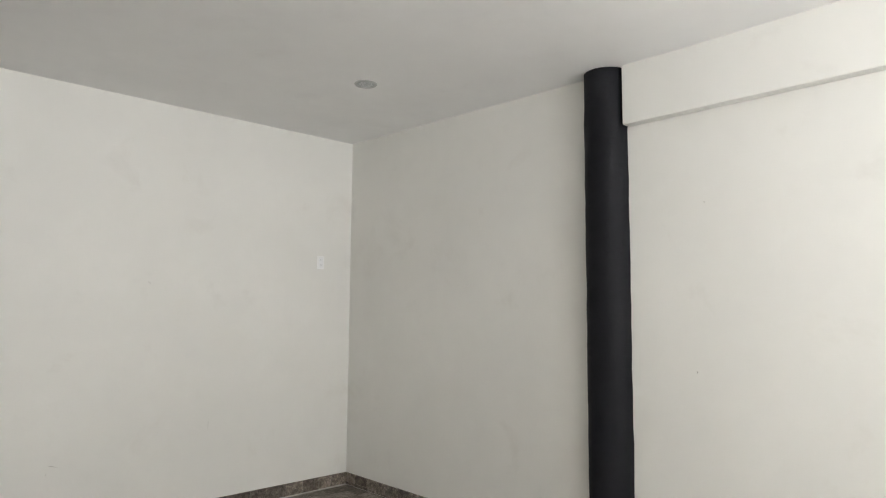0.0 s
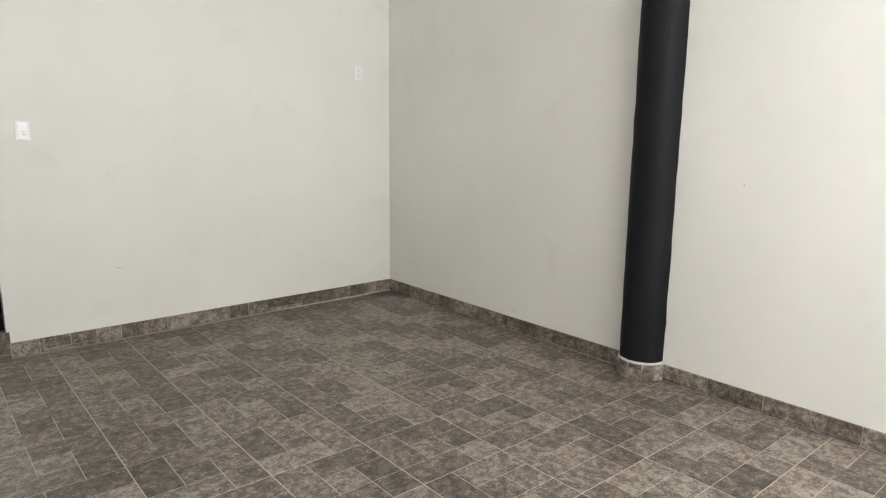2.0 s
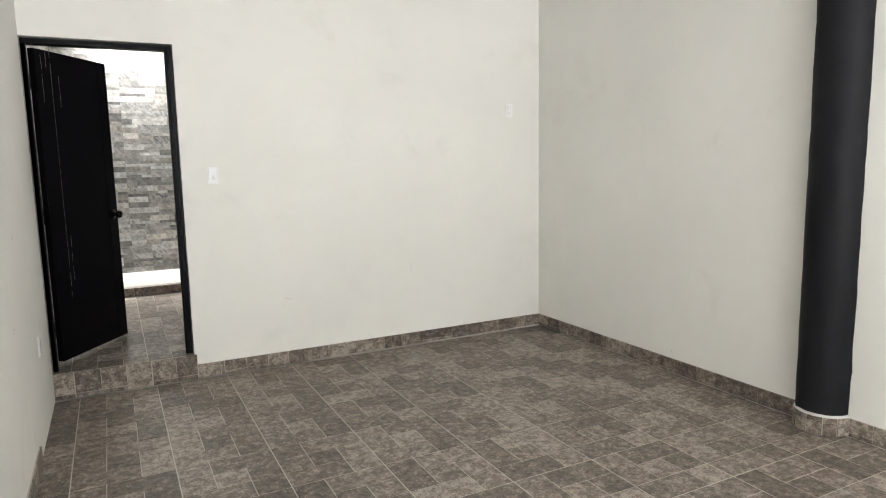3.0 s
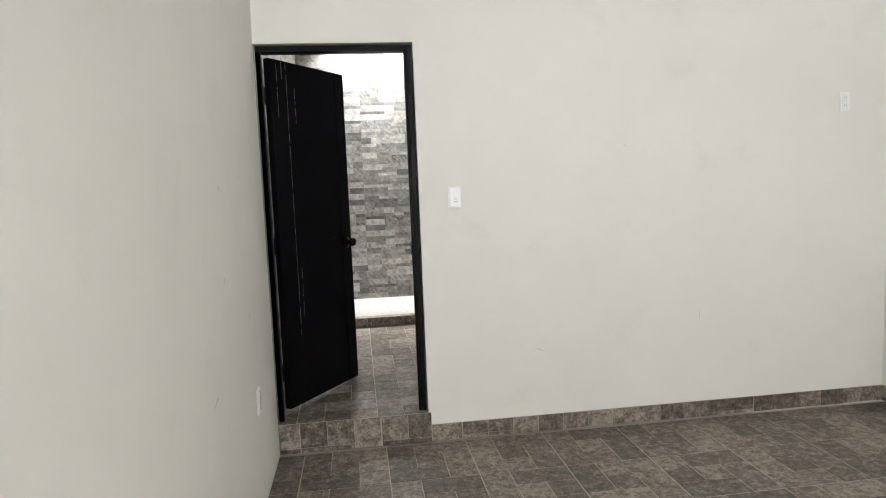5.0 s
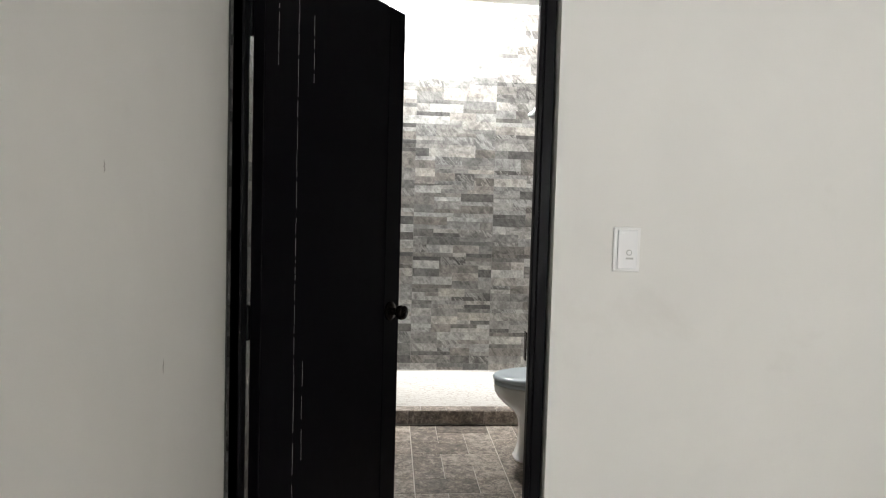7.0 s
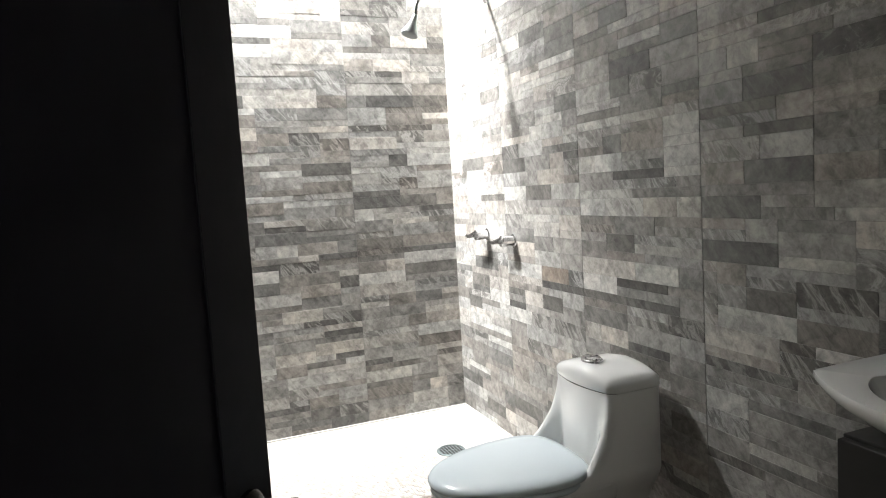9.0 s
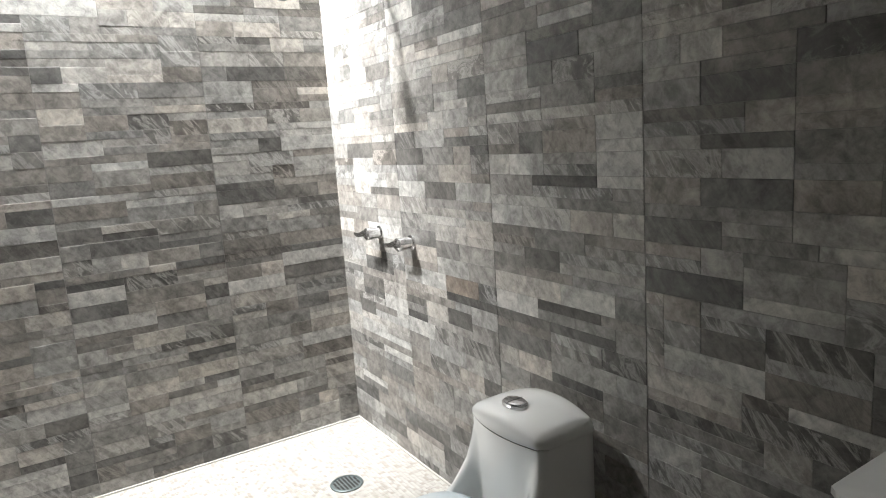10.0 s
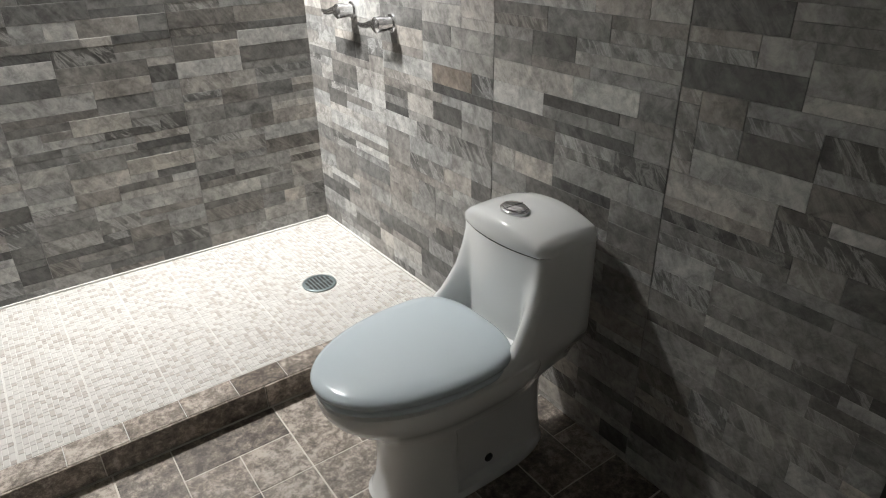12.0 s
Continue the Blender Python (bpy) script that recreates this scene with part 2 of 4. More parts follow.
def turned(profile, m=None, count=32):
    """A turned body: profile of (radius, height), about z."""
    bm = loft([[(r * math.cos(a), r * math.sin(a), z) for a in (2 * math.pi * i / count for i in range(count))] for r, z in profile])
    if m is not None:
        bm.transform(m)
    return bm


def tube(points, radius, count=14):
    rings = []
    pts = [Vector(p) for p in points]
    for i, p in enumerate(pts):
        ahead = (pts[min(i + 1, len(pts) - 1)] - pts[max(i - 1, 0)]).normalized()
        side = ahead.cross(Vector((0.31, 0.9, 0.2))).normalized()
        up = side.cross(ahead)
        r = radius[i] if isinstance(radius, (list, tuple)) else radius
        rings.append([p + r * (math.cos(a) * side + math.sin(a) * up) for a in (2 * math.pi * k / count for k in range(count))])
    return loft(rings)


def plate(bm, x0, z0, x1, z1, depth, chamfer):
    """A chamfered piece in the local x-z plane, its face at y = -depth, its foot at y = 0."""
    c = chamfer
    outer = [bm.verts.new(p) for p in ((x0, 0, z0), (x1, 0, z0), (x1, 0, z1), (x0, 0, z1))]
    mid = [bm.verts.new(p) for p in ((x0, -depth + c, z0), (x1, -depth + c, z0), (x1, -depth + c, z1), (x0, -depth + c, z1))]
    top = [bm.verts.new(p) for p in ((x0 + c, -depth, z0 + c), (x1 - c, -depth, z0 + c), (x1 - c, -depth, z1 - c), (x0 + c, -depth, z1 - c))]
    for a, b in ((outer, mid), (mid, top)):
        for i in range(4):
            j = (i + 1) % 4
            bm.faces.new((a[i], a[j], b[j], b[i]))
    bm.faces.new(top)
    return bm


def laid_flat(bm):
    """From the upright x-z plane to the floor: face up."""
    bm.transform(Matrix.Rotation(radians(-90), 4, "X"))
    return bm


# ---------------------------------------------------------------- structure of the room
floor = structure("floor", boxes(((-0.16, ROOM_S - 0.16, -0.12), (ROOM_W + 0.16, 0.0, -0.006))), GROUT,
                  "brown stone-look ceramic tile floor with pale joints", "floor")
structure("wall_west", boxes(((-0.16, ROOM_S, -0.006), (0.0, -0.002, CEIL))), PAINT, "off-white painted plaster wall with faint scuffs", "wall")
wall_east = structure("wall_east", boxes(((ROOM_W, ROOM_S, -0.006), (ROOM_W + 0.16, 0.14, CEIL))), PAINT, "off-white painted plaster wall", "wall")
structure("wall_north", boxes(((DOOR_X, 0.0, 0.0), (ROOM_W, 0.14, CEIL)), ((-0.16, 0.0, DOOR_Z), (DOOR_X, 0.14, CEIL))), PAINT,
          "off-white painted plaster wall with a doorway", "wall")
structure("wall_south", boxes(((0.0, ROOM_S - 0.16, -0.006), (0.5, ROOM_S, CEIL)), ((2.7, ROOM_S - 0.16, -0.006), (ROOM_W, ROOM_S, CEIL)),
                              ((0.5, ROOM_S - 0.16, -0.006), (2.7, ROOM_S, 0.1)), ((0.5, ROOM_S - 0.16, 2.3), (2.7, ROOM_S, CEIL))),
          PAINT, "off-white painted wall with a wide window", "wall")
bm = bmesh.new()
for y0, y1 in ((ROOM_S - 0.16, -3.0), (-3.0, 0.14)):
    box(bm, (-0.16, y0, CEIL), (ROOM_W + 0.16, y1, CEIL + 0.15))
for v in bm.verts:
    if v.co.z < CEIL + 0.1:
        v.co.z += 0.018 * max(v.co.y, -3.0)
structure("ceiling", bm, CEILING, "white painted plaster ceiling, slightly uneven", "ceiling")
structure("beam", boxes(((ROOM_W - 0.07, ROOM_S, 2.55), (ROOM_W, -2.752, CEIL)), bevel=0.006), PAINT, "off-white plastered ceiling beam along the wall", "beam")

window = thing("window_1", "white framed window with clear glass", "window", kind="structure")
part("window_frame", boxes(((0.5, ROOM_S - 0.12, 0.1), (0.55, ROOM_S - 0.06, 2.3)), ((2.65, ROOM_S - 0.12, 0.1), (2.7, ROOM_S - 0.06, 2.3)),
                           ((0.55, ROOM_S - 0.12, 0.1), (2.65, ROOM_S - 0.06, 0.15)), ((0.55, ROOM_S - 0.12, 2.25), (2.65, ROOM_S - 0.06, 2.3)),
                           ((1.58, ROOM_S - 0.12, 0.15), (1.62, ROOM_S - 0.06, 2.25))), WHITE_PLASTIC, window)
for x in (0.55, 1.62):
    pane = part("pane", boxes(((x, ROOM_S - 0.093, 0.15), (x + 1.03, ROOM_S - 0.087, 2.25))), GLASS, window)
    pane.visible_shadow = False

# ground outside, to the horizon
tagged(part("ground", boxes(((-600, -600, -0.6), (600, 600, -0.4))), GROUT), "bare grey-brown ground outside", "ground", kind="structure")

# ---------------------------------------------------------------- structure of the bathroom
structure("wall_bath_west", boxes(((-0.16, 0.0, -0.006), (BATH_L, BATH_N + 0.15, 3.86))), GROUT_WALL, "grey slate strip tiles with fine joints", "wall")
structure("wall_bath_south", boxes(((DOOR_X, 0.14, 0.0), (BATH_W + 0.0007, 0.146, BATH_CEIL)), ((BATH_L, 0.14, DOOR_Z), (DOOR_X, 0.146, BATH_CEIL))), SLATE,
          "grey slate-tiled wall round the doorway", "wall")
wall_bath_east = structure("wall_bath_east", boxes(((BATH_W + 0.0007, 0.14, 0.0), (BATH_W + 0.16, BATH_N + 0.15, 3.86))), GROUT_WALL,
                           "wall of grey slate strip tiles with fine joints", "wall")
wall_bath_north = structure("wall_bath_north", boxes(((BATH_L, BATH_N + 0.0007, 0.0), (BATH_W + 0.0007, BATH_N + 0.15, 3.86))), GROUT_WALL,
                            "shower wall of grey slate strip tiles with fine joints", "wall")
structure("ceiling_bath", boxes(((BATH_L, 0.14, BATH_CEIL), (BATH_W + 0.0007, SKY_Y, 3.12))), PLASTER, "pale grey plastered bathroom ceiling", "ceiling")
skylight = thing("skylight", "bright skylight strip over the shower", "skylight", kind="structure")
# unseen shaft side, added up to 3.86 to narrow the skylight's beam
part("frame", boxes(((BATH_L, SKY_Y - 0.06, 3.12), (BATH_W + 0.0007, SKY_Y, 3.86))), PLASTER, skylight)
pane = part("pane", boxes(((BATH_L, SKY_Y - 0.06, 3.86), (BATH_W + 0.05, BATH_N + 0.05, 3.866))), GLASS, skylight)
pane.visible_shadow = False

# sloping floor bed and the raised shower tray
bm = bmesh.new()
v = [bm.verts.new(p) for p in ((-0.16, 0.14, -0.1), (BATH_W + 0.1, 0.14, -0.1), (BATH_W + 0.1, CURB_Y, -0.1), (-0.16, CURB_Y, -0.1),
                               (-0.16, 0.14, bath_z(0.14) - 0.006), (BATH_W + 0.1, 0.14, bath_z(0.14) - 0.006), (BATH_W + 0.1, CURB_Y, bath_z(CURB_Y) - 0.006), (-0.16, CURB_Y, bath_z(CURB_Y) - 0.006))]
for f in ((3, 2, 1, 0), (4, 5, 6, 7), (0, 1, 5, 4), (1, 2, 6, 5), (2, 3, 7, 6), (3, 0, 4, 7)):
    bm.faces.new([v[i] for i in f])
box(bm, (0.0, 0.0, 0.0), (DOOR_X, 0.139, bath_z(0) - 0.006))
floor_bath = structure("floor_bath", bm, GROUT, "brown stone-look ceramic bathroom floor with pale joints", "floor")
floor_shower = structure("floor_shower", boxes(((BATH_L, CURB_Y + 0.006, -0.1), (BATH_W + 0.008, BATH_N + 0.008, SHOWER - 0.0016))), GROUT_PALE,
                         "raised shower floor of small cream mosaic", "floor")


# ---------------------------------------------------------------- doorway
def build_door():
    frame_ = thing("door_frame", "black enamelled steel door frame with worn edges", "door frame", kind="structure")
    y0, y1 = 0.025, 0.105
    zb = bath_z(0.06)
    part("jamb", boxes(((0.004, y0, zb), (0.030, y1, 2.242)), ((0.004, y0, zb), (0.034, y0 + 0.03, 2.212)), bevel=0.003), BLACK_DOOR, frame_)
    part("jamb", boxes(((DOOR_X - 0.036, y0, zb), (DOOR_X - 0.006, y1, 2.242)), ((DOOR_X - 0.05, y0, zb), (DOOR_X - 0.036, y0 + 0.03, 2.212)), bevel=0.003), BLACK_DOOR, frame_)
    part("head", boxes(((0.030, y0, 2.210), (DOOR_X - 0.036, y1, 2.242)), bevel=0.003), BLACK_DOOR, frame_)
    part("strike_plate", boxes(((DOOR_X - 0.053, 0.06, 1.08), (DOOR_X - 0.0495, 0.082, 1.16)), bevel=0.001), BRONZE, frame_, "dark strike plate")

    # the leaf: hinged at the west jamb, open by some 55 degrees into the bathroom
    leaf = thing("door", "black metal flush door standing half open, with white scratches", "door", at=pose(0.046, 0.140, 0.0, 0, 0, 56.3))
    w, t = 0.70, 0.038
    z0, z1 = 0.212, 2.203
    part("panel", boxes(((0.0, -t / 2, z0), (w, t / 2, z1)), bevel=0.003), BLACK_DOOR, leaf)
    for x0, x1 in ((0.0, 0.135), (w - 0.10, w)):
        for s in (-1, 1):
            lo, hi = sorted((s * t / 2, s * (t / 2 + 0.0035)))
            part("edge_strip", boxes(((x0 + 0.002, lo, z0 + 0.002), (x1 - 0.002, hi, z1 - 0.002)), bevel=0.0012), BLACK_DOOR, leaf)
    for z in (0.42, 1.16, 2.0):
        part("hinge", turned(((0.0, 0), (0.009, 0.002), (0.009, 0.1), (0.0, 0.102)), pose(-0.006, t / 2 + 0.006, z - 0.05), 14), BLACK_DOOR, leaf, smooth=True)
    for s in (-1, 1):
        m = pose(w - 0.062, s * (t / 2 + 0.003), 1.125, 90 if s < 0 else -90)
        part("knob", turned(((0.0, 0.0), (0.034, 0.0), (0.034, 0.006), (0.029, 0.010), (0.013, 0.013), (0.012, 0.030), (0.020, 0.037), (0.0265, 0.047),
                                    (0.0275, 0.056), (0.024, 0.065), (0.014, 0.070), (0.0, 0.071)), m, 28), BRONZE, leaf, "dark bronze ball knob", smooth=True)
    rng = random.Random(4)
    for x, za, zb_ in ((0.137, 1.0, 2.19), (0.052, 1.88, 2.16), (0.205, 1.86, 2.03), (0.175, 0.72, 1.02), (0.095, 2.1, 2.19), (0.138, 0.62, 0.95)):
        bm = bmesh.new()
        z = za
        while z < zb_:
            h = rng.uniform(0.01, 0.06)
            wd = rng.uniform(0.0005, 0.0016)
            xx = x + rng.uniform(-0.001, 0.001)
            y = -t / 2 - (0.0042 if x < 0.133 else 0.0008)
            box(bm, (xx, y, z), (xx + wd, y + 0.0012, z + h))
            z += h + rng.choice((0.001, 0.004, 0.012, 0.03))
        part("scratch", bm, SCRATCH, leaf, "thin white scratches")


build_door()


# ---------------------------------------------------------------- column
def build_column():
    cx, cy, r = ROOM_W, -2.61, 0.135
    column = thing("column", "round black painted column half sunk in the wall", "column", at=pose(cx, cy, 0))
    rings = []
    rng = random.Random(2)
    steps = 48
    for k in range(steps + 1):
        z = 0.108 + (CEIL - 0.108) * k / steps
        ring = []
        for i in range(25):
            a = radians(90 + 180 * i / 24)
            rag = 0.004 * noise.noise(Vector((z * 9, i * 0.35, 3))) + (0.004 * noise.noise(Vector((z * 31, i, 9))) if i in (0, 24) else 0)
            ring.append(((r + rag) * math.cos(a), (r + rag) * math.sin(a), z))
        ring.append((0.05, 0, z))
        rings.append(ring)
    part("shaft", loft(rings), BLACK_COLUMN, column, smooth=50)
    rings = []
    for rr, z in ((r + 0.006, 0.100), (r + 0.005, 0.104), (r + 0.001, 0.113), (r - 0.01, 0.115)):
        rings.append([((rr + 0.003 * noise.noise(Vector((i * 0.6, z * 30, 1)))) * math.cos(radians(90 + 7.5 * i)), (rr + 0.002 * noise.noise(Vector((i * 0.6, z * 30, 5)))) * math.sin(radians(90 + 7.5 * i)),
                       z + 0.004 * noise.noise(Vector((i * 0.5, 2, 2)))) for i in range(25)] + [(0.05, 0, z)])
    part("plaster_ring", loft(rings), PLASTER, column, "white plaster fillet", smooth=50)
    part("base_core", loft([[((r + 0.001) * math.cos(radians(90 + 7.5 * i)), (r + 0.001) * math.sin(radians(90 + 7.5 * i)), z) for i in range(25)] + [(0.05, 0, z)] for z in (0.0, 0.1)]), GROUT, column)
    edges = (92, 122, 150, 180, 212, 240, 268)
    for a, b in zip(edges, edges[1:]):
        for z0, z1 in ((0.002, 0.068), (0.071, 0.1)):
            p0 = Vector(((r + 0.006) * math.cos(radians(a)), (r + 0.006) * math.sin(radians(a)), 0))
            p1 = Vector(((r + 0.006) * math.cos(radians(b)), (r + 0.006) * math.sin(radians(b)), 0))
            d = p1 - p0
            bm = plate(bmesh.new(), 0.002, z0, d.length - 0.002, z1, 0.006, 0.001)
            bm.transform(Matrix.Translation(p0) @ Matrix.Rotation(math.atan2(d.y, d.x), 4, "Z"))
            part("base_tile", bm, FLOOR_TILE, column, "cut brown stone-look tile")


build_column()


# ---------------------------------------------------------------- toilet
def oval(x0, x1, hw, z, power=2.3, count=56, back_power=None, yc=0.0):
    """Ring from x0 (front) to x1 (back), half as wide as hw."""
    cx, hl = (x0 + x1) / 2, (x1 - x0) / 2
    ring = []
    for i in range(count):
        a = 2 * math.pi * i / count
        ca, sa = math.cos(a), math.sin(a)
        pw = back_power if (back_power and ca > 0) else power
        ring.append((cx + hl * math.copysign(abs(ca) ** (2 / pw), ca), yc + hw * math.copysign(abs(sa) ** (2 / pw), sa), z))
    return ring


def egg(x0, x1, xm, hw, z, front=2.1, back=2.9, count=72):
    """Seat-shaped ring: tip at x0, widest at xm, blunt back at x1."""
    ring = []
    for i in range(count):
        a = 2 * math.pi * i / count
        ca, sa = math.cos(a), math.sin(a)
        pw, hl = (back, x1 - xm) if ca > 0 else (front, xm - x0)
        ring.append((xm + hl * math.copysign(abs(ca) ** (2 / pw), ca), hw * math.copysign(abs(sa) ** (2 / pw), sa), z))
    return ring


def ease(a, b, v):
    v = max(0.0, min(1.0, (v - a) / (b - a)))
    return v * v * (3 - 2 * v)


def tank_ring(z, side_front, hw, back=-0.038, hb=0.149):
    """Tank section: bowed front between two shoulders whose front edge runs at side_front."""
    pts = []
    for i in range(41):
        v = -1 + i / 20
        centre = -0.218 - 0.026 * (1 - v * v)
        x = centre + (min(side_front, centre) - centre) * ease(0.60, 0.90, abs(v))
        x += 0.016 * ease(0.93, 1.0, abs(v))
        pts.append((x, v * hw, z))
    hb = min(hb - 0.06 * (1 - ease(0.26, 0.40, z)), hw)
    edge = pts[-1][0]
    side = [(edge + (back - 0.012 - edge) * k / 7, hw + (hb - hw) * ease(0.0, 1.0, k / 7), z) for k in range(1, 8)]
    return pts + side + [(back, hb - 0.012, z), (back, 0.0, z), (back, -hb + 0.012, z)] + [(x, -y, zz) for x, y, zz in side[::-1]]


def build_toilet():
    """Local x runs from the wall (0) to the front (negative); y across."""
    wc = thing("toilet", "white one-piece ceramic toilet with a pale blue-white seat, lid closed", "toilet", at=pose(1.695, 1.595, bath_z(1.595)))
    # pedestal and bowl: a round front column, recessed flanks behind it
    rings = []
    for z, x0, x1, hw, pw in ((0.0, -0.612, -0.09, 0.116, 2.9), (0.010, -0.615, -0.088, 0.118, 2.9), (0.022, -0.608, -0.09, 0.113, 2.8), (0.024, -0.607, -0.09, 0.112, 2.8), (0.07, -0.594, -0.092, 0.104, 2.7),
                              (0.13, -0.588, -0.094, 0.101, 2.6), (0.19, -0.590, -0.094, 0.103, 2.5), (0.228, -0.604, -0.092, 0.110, 2.45), (0.232, -0.606, -0.092, 0.111, 2.45), (0.262, -0.632, -0.085, 0.124, 2.35)):
        ring = oval(x0, x1, hw, z, pw, 112)
        if 0.023 < z < 0.23:
            ring = [(x, math.copysign(min(abs(y), 0.083), y) if -0.425 < x < -0.125 else y, zz) for x, y, zz in ring]
        rings.append(ring)
    for z, x0, hw in ((0.296, -0.676, 0.149), (0.328, -0.706, 0.168), (0.352, -0.720, 0.177), (0.372, -0.725, 0.180), (0.386, -0.725, 0.180), (0.392, -0.718, 0.174)):
        rings.append(egg(x0, -0.17, -0.40, hw, z, 2.15, 4.0, 112))
    part("bowl", loft(rings), PORCELAIN, wc, smooth=38)
    for s in (-1, 1):
        part("bolt_cap", turned(((0.0, 0), (0.013, 0.0), (0.012, 0.004), (0.0, 0.006)), pose(-0.315, s * 0.0825, 0.052, -90 * s), 18), RUBBER, wc, "dark oval bolt hole", smooth=True)
    # tank: shoulders sweep down and forward into the rim, the front between them stays upright
    rings = [tank_ring(z, front, hw) for z, front, hw in (
        (0.268, -0.20, 0.110), (0.285, -0.27, 0.136), (0.31, -0.33, 0.156), (0.345, -0.37, 0.171), (0.375, -0.400, 0.179), (0.390, -0.402, 0.179), (0.398, -0.385, 0.178), (0.410, -0.352, 0.174), (0.428, -0.322, 0.169),
        (0.452, -0.297, 0.163), (0.482, -0.275, 0.158), (0.52, -0.250, 0.154), (0.57, -0.232, 0.151), (0.615, -0.221, 0.149), (0.637, -0.218, 0.149))]
    part("tank", loft(rings), PORCELAIN, wc, smooth=55)
    # dark sheet under the lid: the gap's shade given as colour
    part("lid_gap", loft([tank_ring(z, -0.212, 0.143, -0.046) for z in (0.632, 0.641)]), GAP_SHADE, wc)
    # arched tank lid with a bowed front and steep ends
    rings = []
    for i in range(37):
        v = -1 + i / 18
        y = 0.152 * v
        front = -0.240 - 0.0265 * (1 - v * v) + 0.022 * ease(0.90, 1.0, abs(v))
        crown = 0.648 + 0.034 * (1 - abs(v) ** 2.0) - 0.016 * ease(0.86, 1.0, abs(v))
        back = -0.054 - 0.02 * ease(0.92, 1.0, abs(v))
        drop = crown - 0.6195
        rings.append([(front + 0.003, y, 0.6195), (front + 0.0005, y, 0.623), (front, y, 0.6195 + drop * 0.55), (front + 0.004, y, 0.6195 + drop * 0.76), (front + 0.014, y, 0.6195 + drop * 0.92),
                      (front + 0.036, y, crown - 0.0005), (front + 0.09, y, crown + 0.0015), (back - 0.05, y, crown), (back - 0.02, y, crown - 0.003), (back - 0.004, y, crown - 0.010), (back, y, 0.632), (back, y, 0.6195)])
    settle = Matrix.Translation((0.02, 0.0, 0.02))
    part("tank_lid", loft(rings), PORCELAIN, wc, smooth=50).data.transform(settle)
    button = part("flush_button", loft([oval(-0.180, -0.118, 0.040, z, 2.0, 32) for z in (0.678, 0.6885)] + [oval(-0.177, -0.121, 0.0365, 0.691, 2.0, 32)]), CHROME, wc, "chrome double flush button", smooth=40)
    part("push_plate", loft([oval(-0.174, -0.124, 0.033, 0.6913, 2.0, 32), oval(-0.174, -0.124, 0.033, 0.695, 2.0, 32), oval(-0.170, -0.128, 0.029, 0.6965, 2.0, 32)]), CHROME, button, smooth=40)
    # dark strip across the button, colour for the shade between its halves
    part("push_gap", boxes(((-0.175, -0.0008, 0.696), (-0.123, 0.0008, 0.6971))), GAP_SHADE, button)
    for piece in (button, *button.children):
        piece.data.transform(Matrix.Translation((-0.030, 0.0, 0.0185)))
    # seat ring and closed lid
    part("seat", loft([egg(-0.722, -0.282, -0.42, 0.174, 0.3935), egg(-0.727, -0.278, -0.42, 0.179, 0.398), egg(-0.727, -0.278, -0.42, 0.179, 0.408), egg(-0.720, -0.283, -0.42, 0.173, 0.4125)]), SEAT_PLASTIC, wc, smooth=60)
    part("seat_lid", loft([egg(-0.723, -0.278, -0.42, 0.175, 0.4145), egg(-0.731, -0.272, -0.42, 0.182, 0.4185), egg(-0.733, -0.270, -0.42, 0.184, 0.426), egg(-0.728, -0.273, -0.42, 0.180, 0.435),
                           egg(-0.712, -0.282, -0.42, 0.168, 0.4425), egg(-0.67, -0.305, -0.42, 0.136, 0.4475), egg(-0.60, -0.34, -0.43, 0.08, 0.4505), egg(-0.52, -0.40, -0.44, 0.03, 0.4515)]), SEAT_PLASTIC, wc, "pale blue-white plastic lid, closed", smooth=60)
    for s in (-1, 1):
        part("seat_hinge", turned(((0.0, 0), (0.017, 0.0), (0.017, 0.018), (0.013, 0.026), (0.0, 0.028)), pose(-0.279, s * 0.078, 0.392), 20), SEAT_PLASTIC, wc, smooth=True)


build_toilet()


